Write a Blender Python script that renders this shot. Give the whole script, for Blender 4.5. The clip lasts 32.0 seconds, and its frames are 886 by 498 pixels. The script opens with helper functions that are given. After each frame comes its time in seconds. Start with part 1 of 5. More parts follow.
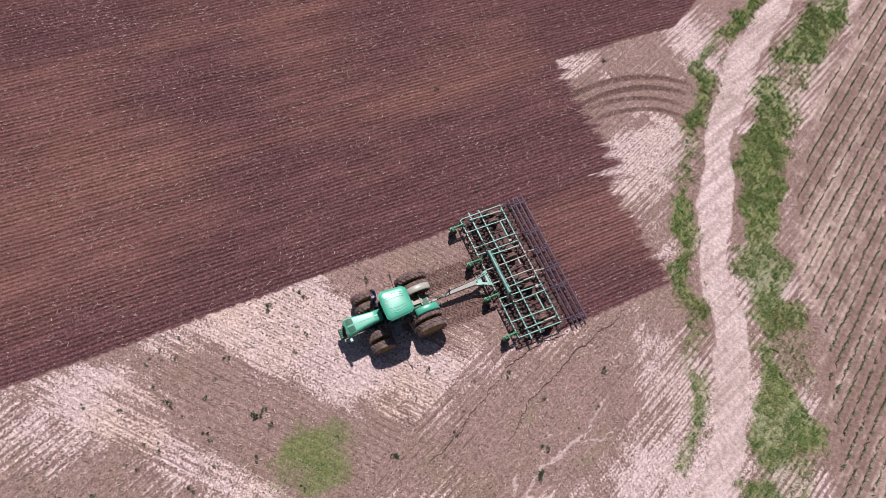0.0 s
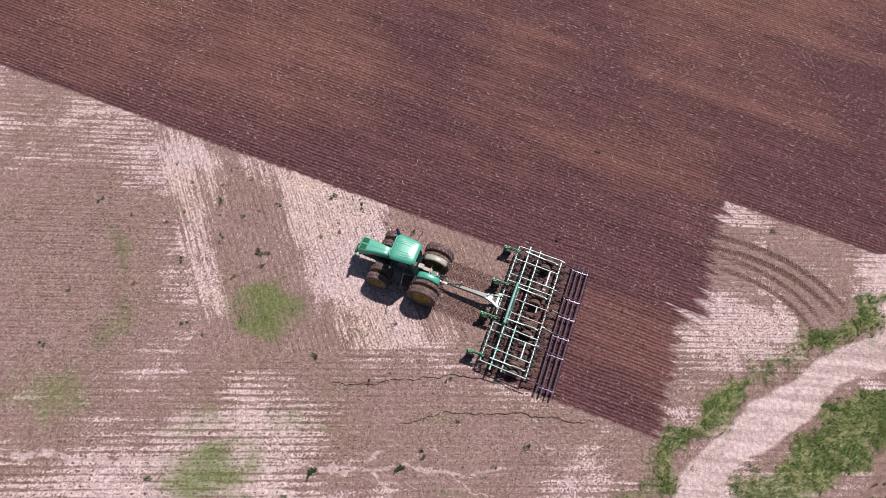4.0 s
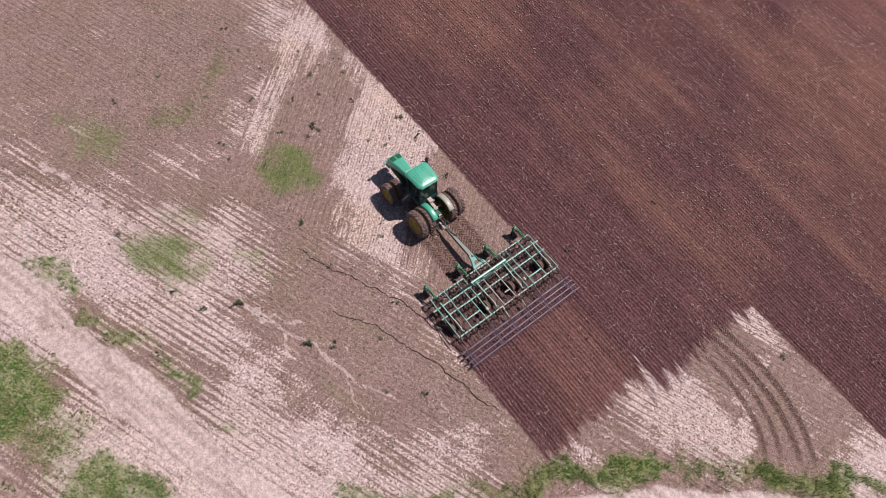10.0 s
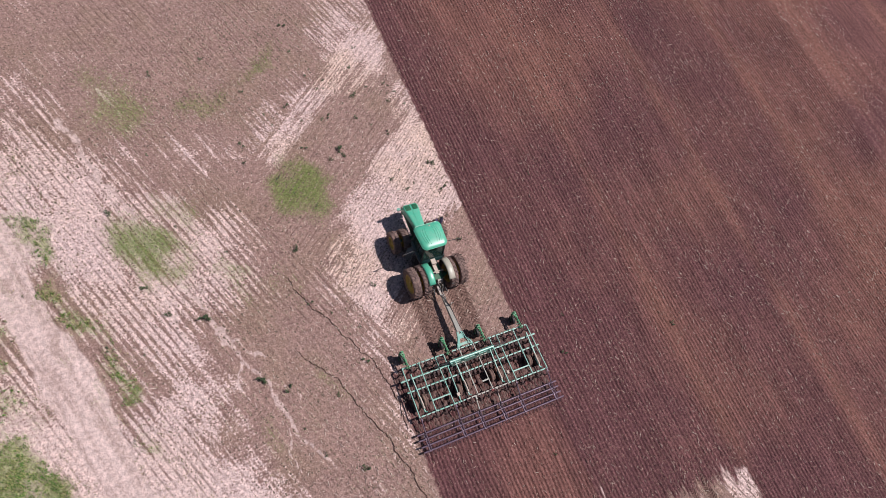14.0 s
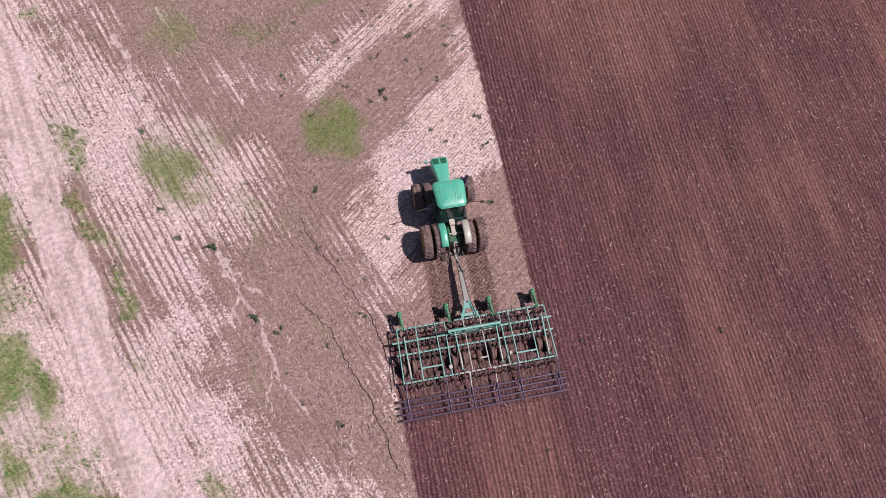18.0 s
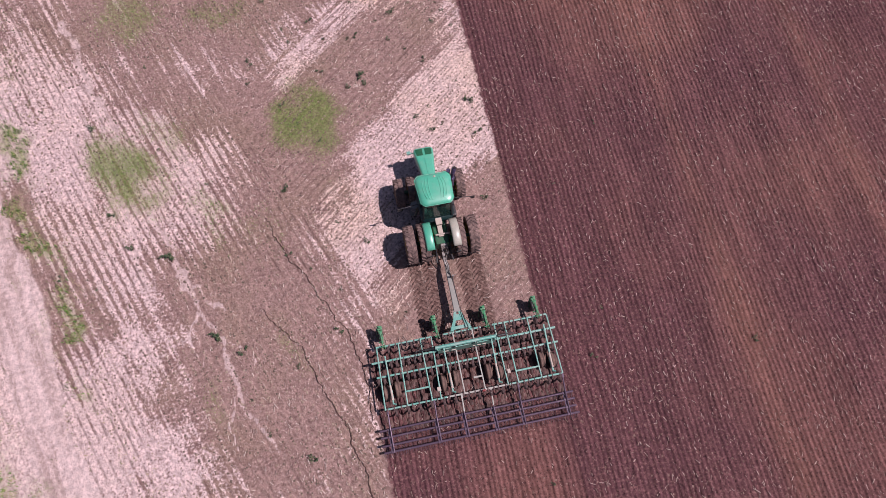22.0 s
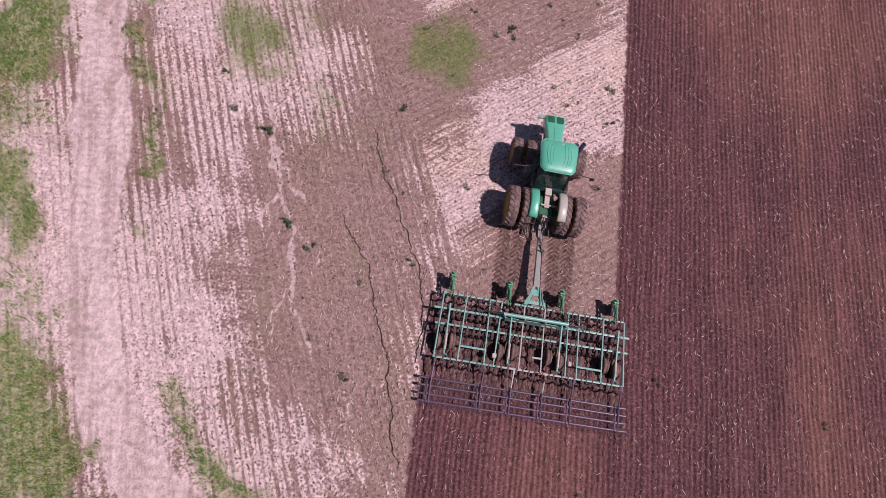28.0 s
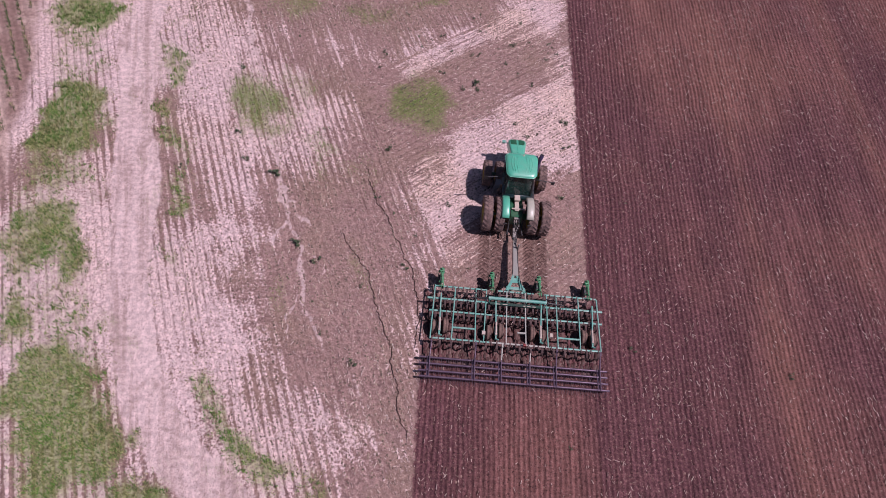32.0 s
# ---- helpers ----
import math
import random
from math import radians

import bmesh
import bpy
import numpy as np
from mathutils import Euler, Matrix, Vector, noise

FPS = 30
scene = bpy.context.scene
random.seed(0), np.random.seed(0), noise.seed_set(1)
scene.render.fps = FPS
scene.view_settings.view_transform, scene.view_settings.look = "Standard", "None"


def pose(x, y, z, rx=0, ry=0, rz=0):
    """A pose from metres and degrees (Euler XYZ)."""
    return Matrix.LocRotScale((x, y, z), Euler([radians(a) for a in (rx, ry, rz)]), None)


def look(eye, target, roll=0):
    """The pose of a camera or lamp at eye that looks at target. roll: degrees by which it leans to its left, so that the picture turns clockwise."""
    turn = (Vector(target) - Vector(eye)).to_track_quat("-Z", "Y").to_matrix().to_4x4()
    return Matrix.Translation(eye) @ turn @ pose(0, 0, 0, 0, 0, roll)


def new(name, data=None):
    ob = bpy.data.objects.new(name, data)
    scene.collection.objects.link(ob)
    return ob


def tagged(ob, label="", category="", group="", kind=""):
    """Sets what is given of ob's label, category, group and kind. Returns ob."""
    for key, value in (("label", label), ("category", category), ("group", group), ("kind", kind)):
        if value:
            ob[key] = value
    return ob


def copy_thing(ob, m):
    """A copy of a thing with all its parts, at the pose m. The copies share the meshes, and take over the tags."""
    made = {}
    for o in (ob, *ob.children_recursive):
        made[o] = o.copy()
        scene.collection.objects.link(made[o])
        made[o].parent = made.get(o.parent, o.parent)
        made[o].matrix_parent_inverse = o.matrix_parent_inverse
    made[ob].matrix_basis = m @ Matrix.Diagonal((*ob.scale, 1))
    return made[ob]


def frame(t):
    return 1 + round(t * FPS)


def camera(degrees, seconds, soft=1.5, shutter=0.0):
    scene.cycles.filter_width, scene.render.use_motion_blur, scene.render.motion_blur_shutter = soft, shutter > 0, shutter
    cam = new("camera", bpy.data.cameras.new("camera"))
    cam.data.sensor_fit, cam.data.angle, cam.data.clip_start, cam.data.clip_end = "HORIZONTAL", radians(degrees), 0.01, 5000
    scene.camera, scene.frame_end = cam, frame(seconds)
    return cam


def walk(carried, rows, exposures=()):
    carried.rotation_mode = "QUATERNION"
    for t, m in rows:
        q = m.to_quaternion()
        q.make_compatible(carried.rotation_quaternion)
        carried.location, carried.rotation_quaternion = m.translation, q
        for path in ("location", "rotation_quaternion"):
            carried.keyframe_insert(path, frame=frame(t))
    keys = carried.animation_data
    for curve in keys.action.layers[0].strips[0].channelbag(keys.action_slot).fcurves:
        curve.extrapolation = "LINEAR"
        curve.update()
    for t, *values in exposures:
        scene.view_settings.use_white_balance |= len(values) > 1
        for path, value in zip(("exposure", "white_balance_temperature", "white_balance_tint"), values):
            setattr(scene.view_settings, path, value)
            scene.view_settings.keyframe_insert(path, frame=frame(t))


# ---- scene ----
cam = camera(65.0, 32.0, soft=0.8)
PATH = [
    (0.0, pose(-10.063, 9.920, 39.610, 23.689, -9.877, -114.958)),
    (0.5, pose(-11.635, 8.625, 39.697, 24.035, -9.023, -109.979)),
    (1.0, pose(-13.087, 7.198, 39.802, 24.463, -8.211, -104.885)),
    (1.5, pose(-14.433, 5.424, 39.945, 25.058, -7.484, -98.807)),
    (2.0, pose(-15.575, 3.458, 40.132, 25.651, -6.847, -92.566)),
    (2.5, pose(-16.505, 1.589, 40.372, 26.071, -6.310, -87.227)),
    (3.0, pose(-17.257, -0.380, 40.623, 26.342, -5.879, -81.644)),
    (3.5, pose(-17.817, -2.233, 40.847, 26.480, -5.565, -76.165)),
    (4.0, pose(-18.154, -4.054, 41.000, 26.491, -5.390, -70.123)),
    (4.5, pose(-18.288, -5.621, 41.038, 26.376, -5.380, -63.837)),
    (5.0, pose(-18.151, -7.024, 40.906, 26.126, -5.575, -56.602)),
    (5.5, pose(-18.084, -7.950, 40.700, 25.883, -5.857, -52.114)),
    (6.0, pose(-18.090, -8.750, 40.447, 25.546, -6.293, -47.853)),
    (6.5, pose(-18.165, -9.571, 40.186, 25.264, -6.772, -44.996)),
    (7.0, pose(-18.303, -10.465, 39.945, 25.109, -7.176, -42.648)),
    (7.5, pose(-18.472, -11.503, 39.749, 25.032, -7.563, -40.278)),
    (8.0, pose(-18.628, -12.558, 39.627, 25.407, -7.783, -38.628)),
    (8.5, pose(-18.742, -13.581, 39.576, 26.248, -7.803, -38.265)),
    (9.0, pose(-18.852, -14.543, 39.611, 27.398, -7.917, -38.277)),
    (9.5, pose(-19.024, -15.386, 39.729, 28.561, -8.179, -38.454)),
    (10.0, pose(-19.144, -16.095, 39.777, 28.550, -8.342, -38.983)),
    (10.5, pose(-18.880, -16.407, 39.785, 28.645, -8.544, -39.469)),
    (11.0, pose(-18.265, -16.288, 39.721, 28.799, -8.733, -39.129)),
    (11.5, pose(-17.382, -15.912, 39.595, 28.776, -9.109, -38.809)),
    (12.0, pose(-16.523, -15.429, 39.505, 28.548, -9.679, -36.748)),
    (12.5, pose(-15.778, -14.895, 39.505, 28.254, -10.406, -34.388)),
    (13.0, pose(-15.182, -14.418, 39.535, 27.590, -11.066, -30.541)),
    (13.5, pose(-14.627, -13.938, 39.537, 26.692, -11.690, -26.427)),
    (14.0, pose(-14.003, -13.458, 39.478, 25.954, -12.087, -23.374)),
    (14.5, pose(-13.278, -13.105, 39.339, 25.350, -12.012, -20.928)),
    (15.0, pose(-12.377, -12.917, 39.161, 25.027, -11.542, -19.501)),
    (15.5, pose(-11.356, -12.908, 39.004, 24.858, -10.717, -18.345)),
    (16.0, pose(-10.246, -13.093, 38.852, 24.437, -9.620, -16.859)),
    (16.5, pose(-9.110, -13.408, 38.678, 23.808, -8.345, -15.229)),
    (17.0, pose(-8.010, -13.792, 38.455, 22.998, -6.978, -13.633)),
    (17.5, pose(-7.010, -14.185, 38.153, 22.027, -5.597, -12.253)),
    (18.0, pose(-6.177, -14.530, 37.736, 20.902, -4.281, -11.278)),
    (18.5, pose(-5.469, -14.499, 37.292, 20.573, -3.306, -10.571)),
    (19.0, pose(-5.011, -14.245, 36.869, 20.384, -2.633, -10.680)),
    (19.5, pose(-4.702, -13.781, 36.415, 20.237, -2.301, -11.086)),
    (20.0, pose(-4.415, -13.247, 35.866, 20.174, -2.157, -11.335)),
    (20.5, pose(-4.085, -12.804, 35.209, 20.233, -2.099, -11.566)),
    (21.0, pose(-3.778, -12.564, 34.521, 20.350, -2.010, -11.960)),
    (21.5, pose(-3.581, -12.604, 33.891, 20.376, -1.930, -12.347)),
    (22.0, pose(-3.535, -12.718, 33.321, 20.319, -1.869, -11.968)),
    (22.5, pose(-3.601, -12.773, 32.844, 20.237, -2.095, -12.043)),
    (23.0, pose(-3.880, -12.605, 32.440, 20.217, -2.483, -7.825)),
    (23.5, pose(-4.277, -12.209, 32.081, 20.176, -3.149, -1.988)),
    (24.0, pose(-4.779, -11.800, 31.746, 19.884, -4.025, 3.369)),
    (24.5, pose(-5.352, -11.442, 31.433, 19.602, -4.917, 7.691)),
    (25.0, pose(-5.860, -11.087, 31.101, 19.507, -5.751, 9.634)),
    (25.5, pose(-6.292, -10.983, 30.804, 19.444, -6.437, 10.628)),
    (26.0, pose(-6.656, -11.268, 30.569, 19.305, -6.975, 10.245)),
    (26.5, pose(-6.936, -11.874, 30.386, 19.226, -7.390, 9.122)),
    (27.0, pose(-7.117, -12.744, 30.247, 19.345, -7.701, 7.879)),
    (27.5, pose(-7.178, -13.825, 30.145, 19.814, -7.921, 7.126)),
    (28.0, pose(-7.097, -15.071, 30.078, 20.808, -8.056, 7.494)),
    (28.5, pose(-7.010, -16.140, 30.072, 22.460, -8.083, 7.761)),
    (29.0, pose(-6.879, -17.412, 30.118, 23.636, -7.851, 7.541)),
    (29.5, pose(-6.726, -18.571, 30.219, 24.848, -7.348, 6.834)),
    (30.0, pose(-6.515, -19.467, 30.383, 26.533, -6.894, 5.906)),
    (30.5, pose(-6.360, -20.304, 30.658, 28.634, -6.470, 5.738)),
    (31.0, pose(-6.184, -21.151, 30.996, 30.813, -6.104, 5.477)),
    (31.5, pose(-5.908, -22.244, 31.238, 31.644, -5.603, 3.459)),
    (32.0, pose(-5.626, -23.162, 31.488, 32.823, -5.157, 2.823)),
]
EXPOSURES = [(0.0, -0.04, 6200, 17), (5.0, -0.1, 6250, 17), (9.0, -0.18, 6350, 16), (14.0, -0.1, 6350, 17), (18.0, -0.06, 6230, 25), (24.0, -0.2, 6330, 33), (28.0, -0.23, 6300, 36), (32.0, -0.3, 6120, 38)]
walk(cam, PATH, EXPOSURES)

# ---- daylight ----
SUN_WAY = Vector((-1.84, 0.58, -3.1)).normalized()
world = bpy.data.worlds.new("sky")
scene.world = world
world.use_nodes = True
_wn = world.node_tree.nodes
_wl = world.node_tree.links
sky = _wn.new("ShaderNodeTexSky")
sky.sky_type = "NISHITA"
sky.sun_disc = False
sky.sun_elevation = math.asin(-SUN_WAY.z)
sky.sun_rotation = math.atan2(-SUN_WAY.x, -SUN_WAY.y)
_wn["Background"].inputs[1].default_value = 0.047
_wl.new(sky.outputs[0], _wn["Background"].inputs[0])
sun = new("sun", bpy.data.lights.new("sun", "SUN"))
sun.data.energy = 4.75
sun.data.angle = radians(0.53)
sun.data.color = (1.0, 0.95, 0.89)
sun.matrix_world = look(-SUN_WAY * 80, (0, 0, 0))


# ---- materials ----
class Nodes:
    """Short hand for building node trees."""

    def __init__(self, name):
        self.mat = bpy.data.materials.new(name)
        self.mat.use_nodes = True
        self.tree = self.mat.node_tree
        self.bsdf = self.tree.nodes["Principled BSDF"]

    def node(self, kind):
        return self.tree.nodes.new(kind)

    def put(self, socket, value):
        if isinstance(value, bpy.types.NodeSocket):
            self.tree.links.new(value, socket)
        elif value is not None:
            socket.default_value = value

    def math(self, op, a, b=None, c=None):
        n = self.node("ShaderNodeMath")
        n.operation = op
        for s, v in zip(n.inputs, (a, b, c)):
            self.put(s, v)
        return n.outputs[0]

    def attr(self, name):
        n = self.node("ShaderNodeAttribute")
        n.attribute_name = name
        return n.outputs["Fac"]

    def place(self, turn=0.0, scale=(1, 1, 1)):
        tc = self.node("ShaderNodeTexCoord")
        m = self.node("ShaderNodeMapping")
        self.put(m.inputs[0], tc.outputs["Object"])
        m.inputs["Rotation"].default_value = (0, 0, radians(turn))
        m2 = self.node("ShaderNodeMapping")
        self.put(m2.inputs[0], m.outputs[0])
        m2.inputs["Scale"].default_value = scale
        return m2.outputs[0]

    def noise(self, where, scale, detail=4.0, rough=0.55, twist=0.0):
        n = self.node("ShaderNodeTexNoise")
        self.put(n.inputs["Vector"], where)
        n.inputs["Scale"].default_value = scale
        n.inputs["Detail"].default_value = detail
        n.inputs["Roughness"].default_value = rough
        n.inputs["Distortion"].default_value = twist
        return n.outputs[0]

    def step(self, value, lo, hi, a=0.0, b=1.0):
        n = self.node("ShaderNodeMapRange")
        n.interpolation_type = "SMOOTHSTEP"
        for s, v in zip(n.inputs, (value, lo, hi, a, b)):
            self.put(s, v)
        return n.outputs[0]

    def mix(self, fac, a, b):
        n = self.node("ShaderNodeMix")
        n.data_type = "RGBA"
        self.put(n.inputs[0], fac)
        for s, v in ((n.inputs[6], a), (n.inputs[7], b)):
            self.put(s, (*v, 1.0) if isinstance(v, tuple) else v)
        return n.outputs[2]

    def times(self, colour, value):
        n = self.node("ShaderNodeVectorMath")
        n.operation = "SCALE"
        self.put(n.inputs[0], colour)
        self.put(n.inputs["Scale"], value)
        return n.outputs[0]

    def bump(self, height, strength, distance, below=None):
        n = self.node("ShaderNodeBump")
        n.inputs["Strength"].default_value = strength
        n.inputs["Distance"].default_value = distance
        self.put(n.inputs["Height"], height)
        if below is not None:
            self.put(n.inputs["Normal"], below)
        return n.outputs[0]

    def finish(self, colour, rough, metal=0.0, normal=None, spec=0.5):
        b = self.bsdf
        self.put(b.inputs["Base Color"], (*colour, 1.0) if isinstance(colour, tuple) else colour)
        self.put(b.inputs["Roughness"], rough)
        self.put(b.inputs["Metallic"], metal)
        b.inputs["Specular IOR Level"].default_value = spec
        if normal is not None:
            self.put(b.inputs["Normal"], normal)
        return self.mat


def painted(name, colour, dust, rough=0.35, dirt=0.35, metal=0.0, coat=0.0, grain=3.0):
    """Paint or metal with dust in patches and fine scratches."""
    n = Nodes(name)
    p = n.place()
    big = n.noise(p, grain, 5.0, 0.6)
    fine = n.noise(p, grain * 14, 3.0, 0.6)
    d = n.math("MULTIPLY", n.step(n.math("ADD", big, n.math("MULTIPLY", fine, 0.35)), 0.55, 0.95), dirt)
    col = n.mix(d, colour, dust)
    shade = n.mix(n.step(fine, 0.3, 0.7), tuple(c * 0.85 for c in colour), tuple(min(1, c * 1.12) for c in colour))
    col = n.mix(d, shade, dust)
    r = n.math("ADD", n.math("MULTIPLY", d, 0.5), n.math("ADD", n.math("MULTIPLY", fine, 0.12), rough - 0.06))
    mat = n.finish(col, r, metal, n.bump(fine, 0.15, 0.004))
    n.bsdf.inputs["Coat Weight"].default_value = coat
    n.bsdf.inputs["Coat Roughness"].default_value = 0.38
    return mat


def leafy(name, a, b, dry):
    """Leaves: each one takes its own shade, a few are dry."""
    n = Nodes(name)
    g = n.node("ShaderNodeNewGeometry").outputs["Random Per Island"]
    p = n.place()
    patch = n.noise(p, 0.35, 4.0, 0.6)
    col = n.mix(g, a, b)
    col = n.mix(n.step(n.math("ADD", n.math("MULTIPLY", g, 0.55), patch), 0.72, 0.98), col, dry)
    mat = n.finish(col, 0.6, 0.0, None, 0.3)
    n.bsdf.inputs["Subsurface Weight"].default_value = 0.0
    return mat


def field_soil():
    """The whole ground: crusted pale and brown soil, tilled soil, dirt road, ruts and green undergrowth."""
    n = Nodes("field_soil")
    m = n.math
    p = n.place()
    fine = n.noise(p, 8.0, 4.0, 0.60)
    lump = n.noise(p, 3.8, 3.0, 0.5)
    grit = n.noise(p, 9.5, 3.0, 0.55)
    speck = n.noise(p, 13.0, 2.0, 0.5)
    mid = n.noise(p, 0.9, 6.0, 0.6, 0.4)
    big = n.noise(p, 0.16, 4.0, 0.55, 0.6)
    zone = n.attr("zone")

    def both(first, second):
        return n.mix(zone, first, second)

    def ridges(turn, period):
        w = n.node("ShaderNodeTexWave")
        n.put(w.inputs["Vector"], n.place(turn))
        w.inputs["Scale"].default_value = 0.314159 / period
        w.inputs["Distortion"].default_value = 1.0
        w.inputs["Detail"].default_value = 3.0
        w.inputs["Detail Scale"].default_value = 1.4
        return w.outputs["Fac"]

    streak = both(n.noise(n.place(-21.0, (5.0, 0.24, 1.0)), 1.0, 4.0, 0.6), n.noise(n.place(49.0, (6.5, 0.30, 1.0)), 1.0, 4.0, 0.6))
    coarse_streak = both(n.noise(n.place(-21.0, (1.6, 0.10, 1.0)), 1.0, 4.0, 0.6), n.noise(n.place(49.0, (1.7, 0.09, 1.0)), 1.0, 4.0, 0.6))
    rows = both(ridges(-21.0, 0.40), ridges(49.0, 0.38))
    # crust: silt lies on the ridges, so pale ground ends in combs along the rows
    combed = n.step(n.noise(p, 0.13, 3.0, 0.55, 0.5), 0.40, 0.60, 0.40, 1.10)      # rain has smoothed some stretches
    f = m("ADD", n.attr("pale"), m("MULTIPLY", m("SUBTRACT", streak, 0.5), m("MULTIPLY", combed, 1.25)))
    f = m("ADD", f, m("MULTIPLY", m("SUBTRACT", coarse_streak, 0.5), 0.95))
    f = m("ADD", f, m("MULTIPLY", m("SUBTRACT", mid, 0.5), 0.75))
    f = m("ADD", f, m("MULTIPLY", m("SUBTRACT", 0.5, rows), m("MULTIPLY", combed, m("SUBTRACT", 0.28, m("MULTIPLY", zone, 0.16)))))
    f = m("ADD", f, m("MULTIPLY", m("SUBTRACT", fine, 0.5), 1.0))
    pale = n.step(f, 0.36, 0.64)
    warm = m("MULTIPLY", n.step(n.noise(p, 0.11, 3.0, 0.5), 0.44, 0.60), m("ADD", 0.25, m("MULTIPLY", zone, 0.6)))
    crust = n.mix(n.step(fine, 0.3, 0.7), n.mix(warm, (0.46, 0.335, 0.315), (0.49, 0.345, 0.285)), n.mix(warm, (0.75, 0.585, 0.56), (0.77, 0.585, 0.49)))
    crust = n.mix(m("MULTIPLY", n.step(n.noise(p, 0.5, 6.0, 0.65, 0.5), 0.54, 0.74), 0.5), crust, (0.39, 0.28, 0.255))
    brown = n.mix(n.step(mid, 0.3, 0.7), (0.215, 0.130, 0.116), (0.295, 0.188, 0.162))
    brown = n.mix(n.step(fine, 0.35, 0.75), brown, (0.37, 0.255, 0.22))
    brown = n.mix(m("MULTIPLY", n.step(n.noise(p, 0.22, 4.0, 0.6), 0.46, 0.62), 0.32), brown, (0.235, 0.170, 0.110))
    top = n.mix(pale, brown, crust)
    broken = n.step(m("ADD", m("MULTIPLY", n.noise(p, 1.6, 5.0, 0.7), 0.5), m("MULTIPLY", streak, 0.5)), 0.40, 0.60)
    furrow = m("MULTIPLY", n.step(m("ADD", rows, m("MULTIPLY", m("SUBTRACT", fine, 0.5), 0.7)), 0.72, 0.98), broken)
    top = n.mix(m("MULTIPLY", furrow, m("MULTIPLY", combed, 0.76)), top, (0.135, 0.080, 0.068))
    top = n.mix(m("MULTIPLY", n.step(fine, 0.43, 0.30), 0.6), top, (0.15, 0.088, 0.075))
    grain_mix = m("ADD", m("MULTIPLY", grit, 0.55), m("MULTIPLY", speck, 0.45))
    top = n.mix(m("MULTIPLY", n.step(grain_mix, 0.56, 0.65), 0.40), top, (0.64, 0.50, 0.45))
    top = n.mix(m("MULTIPLY", n.step(grain_mix, 0.43, 0.35), 0.60), top, (0.080, 0.046, 0.040))
    # runlets of dried silt
    silt = n.step(m("ADD", n.attr("wash"), m("ADD", m("MULTIPLY", m("SUBTRACT", fine, 0.5), 2.2), m("MULTIPLY", m("SUBTRACT", n.noise(p, 2.2, 4.0, 0.6), 0.5), 3.0))), 1.3, 0.5)
    top = n.mix(m("MULTIPLY", silt, 0.62), top, (0.64, 0.50, 0.47))
    # road: two smooth pale wheel tracks
    road_f = n.step(m("ADD", n.attr("road"), m("MULTIPLY", m("SUBTRACT", mid, 0.5), 0.7)), 0.3, 0.6)
    road_col = n.mix(n.step(m("ADD", m("MULTIPLY", n.noise(n.place(-15.0, (2.0, 0.12, 1)), 1.0, 5.0, 0.6), 0.7), m("MULTIPLY", fine, 0.3)), 0.38, 0.58), (0.43, 0.315, 0.285), (0.64, 0.495, 0.465))
    road_col = n.mix(m("MULTIPLY", n.step(n.noise(p, 0.7, 6.0, 0.7, 0.5), 0.52, 0.68), 0.55), road_col, (0.33, 0.235, 0.20))
    road_col = n.mix(m("MULTIPLY", n.step(speck, 0.40, 0.30), 0.5), road_col, (0.17, 0.11, 0.09))
    top = n.mix(road_f, top, road_col)
    # crop field beyond the road
    crop = n.mix(n.step(n.math("ADD", mid, m("MULTIPLY", m("SUBTRACT", n.noise(n.place(-28.0, (0.6, 0.03, 1)), 1.0, 4.0), 0.5), 1.3)), 0.38, 0.80),
                 (0.275, 0.180, 0.150), (0.52, 0.385, 0.325))
    crop = n.mix(m("MULTIPLY", n.step(ridges(-28.0, 0.74), 0.55, 0.95), 0.4), crop, (0.17, 0.105, 0.088))
    crop = n.mix(m("MULTIPLY", n.step(speck, 0.42, 0.31), 0.6), crop, (0.10, 0.06, 0.05))
    top = n.mix(n.step(n.attr("crop"), -0.4, 0.5), top, crop)
    # wheel ruts
    chev = m("SINE", m("ADD", m("MULTIPLY", n.attr("rut_along"), 27.0), m("MULTIPLY", m("ABSOLUTE", n.attr("rut_across")), 22.0)))
    rut = n.step(m("ADD", n.attr("rut"), m("ADD", m("MULTIPLY", m("SUBTRACT", fine, 0.5), 1.3), m("ADD", m("MULTIPLY", m("SUBTRACT", mid, 0.5), 0.8), m("MULTIPLY", chev, 0.17)))), 0.30, 0.76)
    top = n.mix(m("MULTIPLY", rut, 0.85), top, n.mix(n.step(fine, 0.35, 0.65), (0.085, 0.045, 0.038), (0.22, 0.135, 0.112)))
    # undergrowth
    green = n.step(m("ADD", n.attr("green"), m("ADD", m("MULTIPLY", m("SUBTRACT", fine, 0.5), 1.1), m("ADD", m("MULTIPLY", m("SUBTRACT", mid, 0.5), 0.6), m("MULTIPLY", m("SUBTRACT", streak, 0.5), 0.7)))), 0.18, 0.95)
    top = n.mix(m("MULTIPLY", green, 0.74), top, n.mix(n.step(fine, 0.35, 0.65), (0.105, 0.145, 0.034), (0.205, 0.265, 0.076)))
    # tilled
    edge = m("ADD", n.attr("till"), m("ADD", m("MULTIPLY", m("SUBTRACT", fine, 0.5), 0.55), m("MULTIPLY", m("SUBTRACT", n.noise(p, 2.5, 3.0), 0.5), 0.35)))
    edge = m("ADD", edge, m("MULTIPLY", m("MULTIPLY", n.attr("fray"), m("SUBTRACT", n.noise(n.place(4.0, (1.6, 0.16, 1)), 1.0, 8.0, 0.75), 0.5)), 9.0))
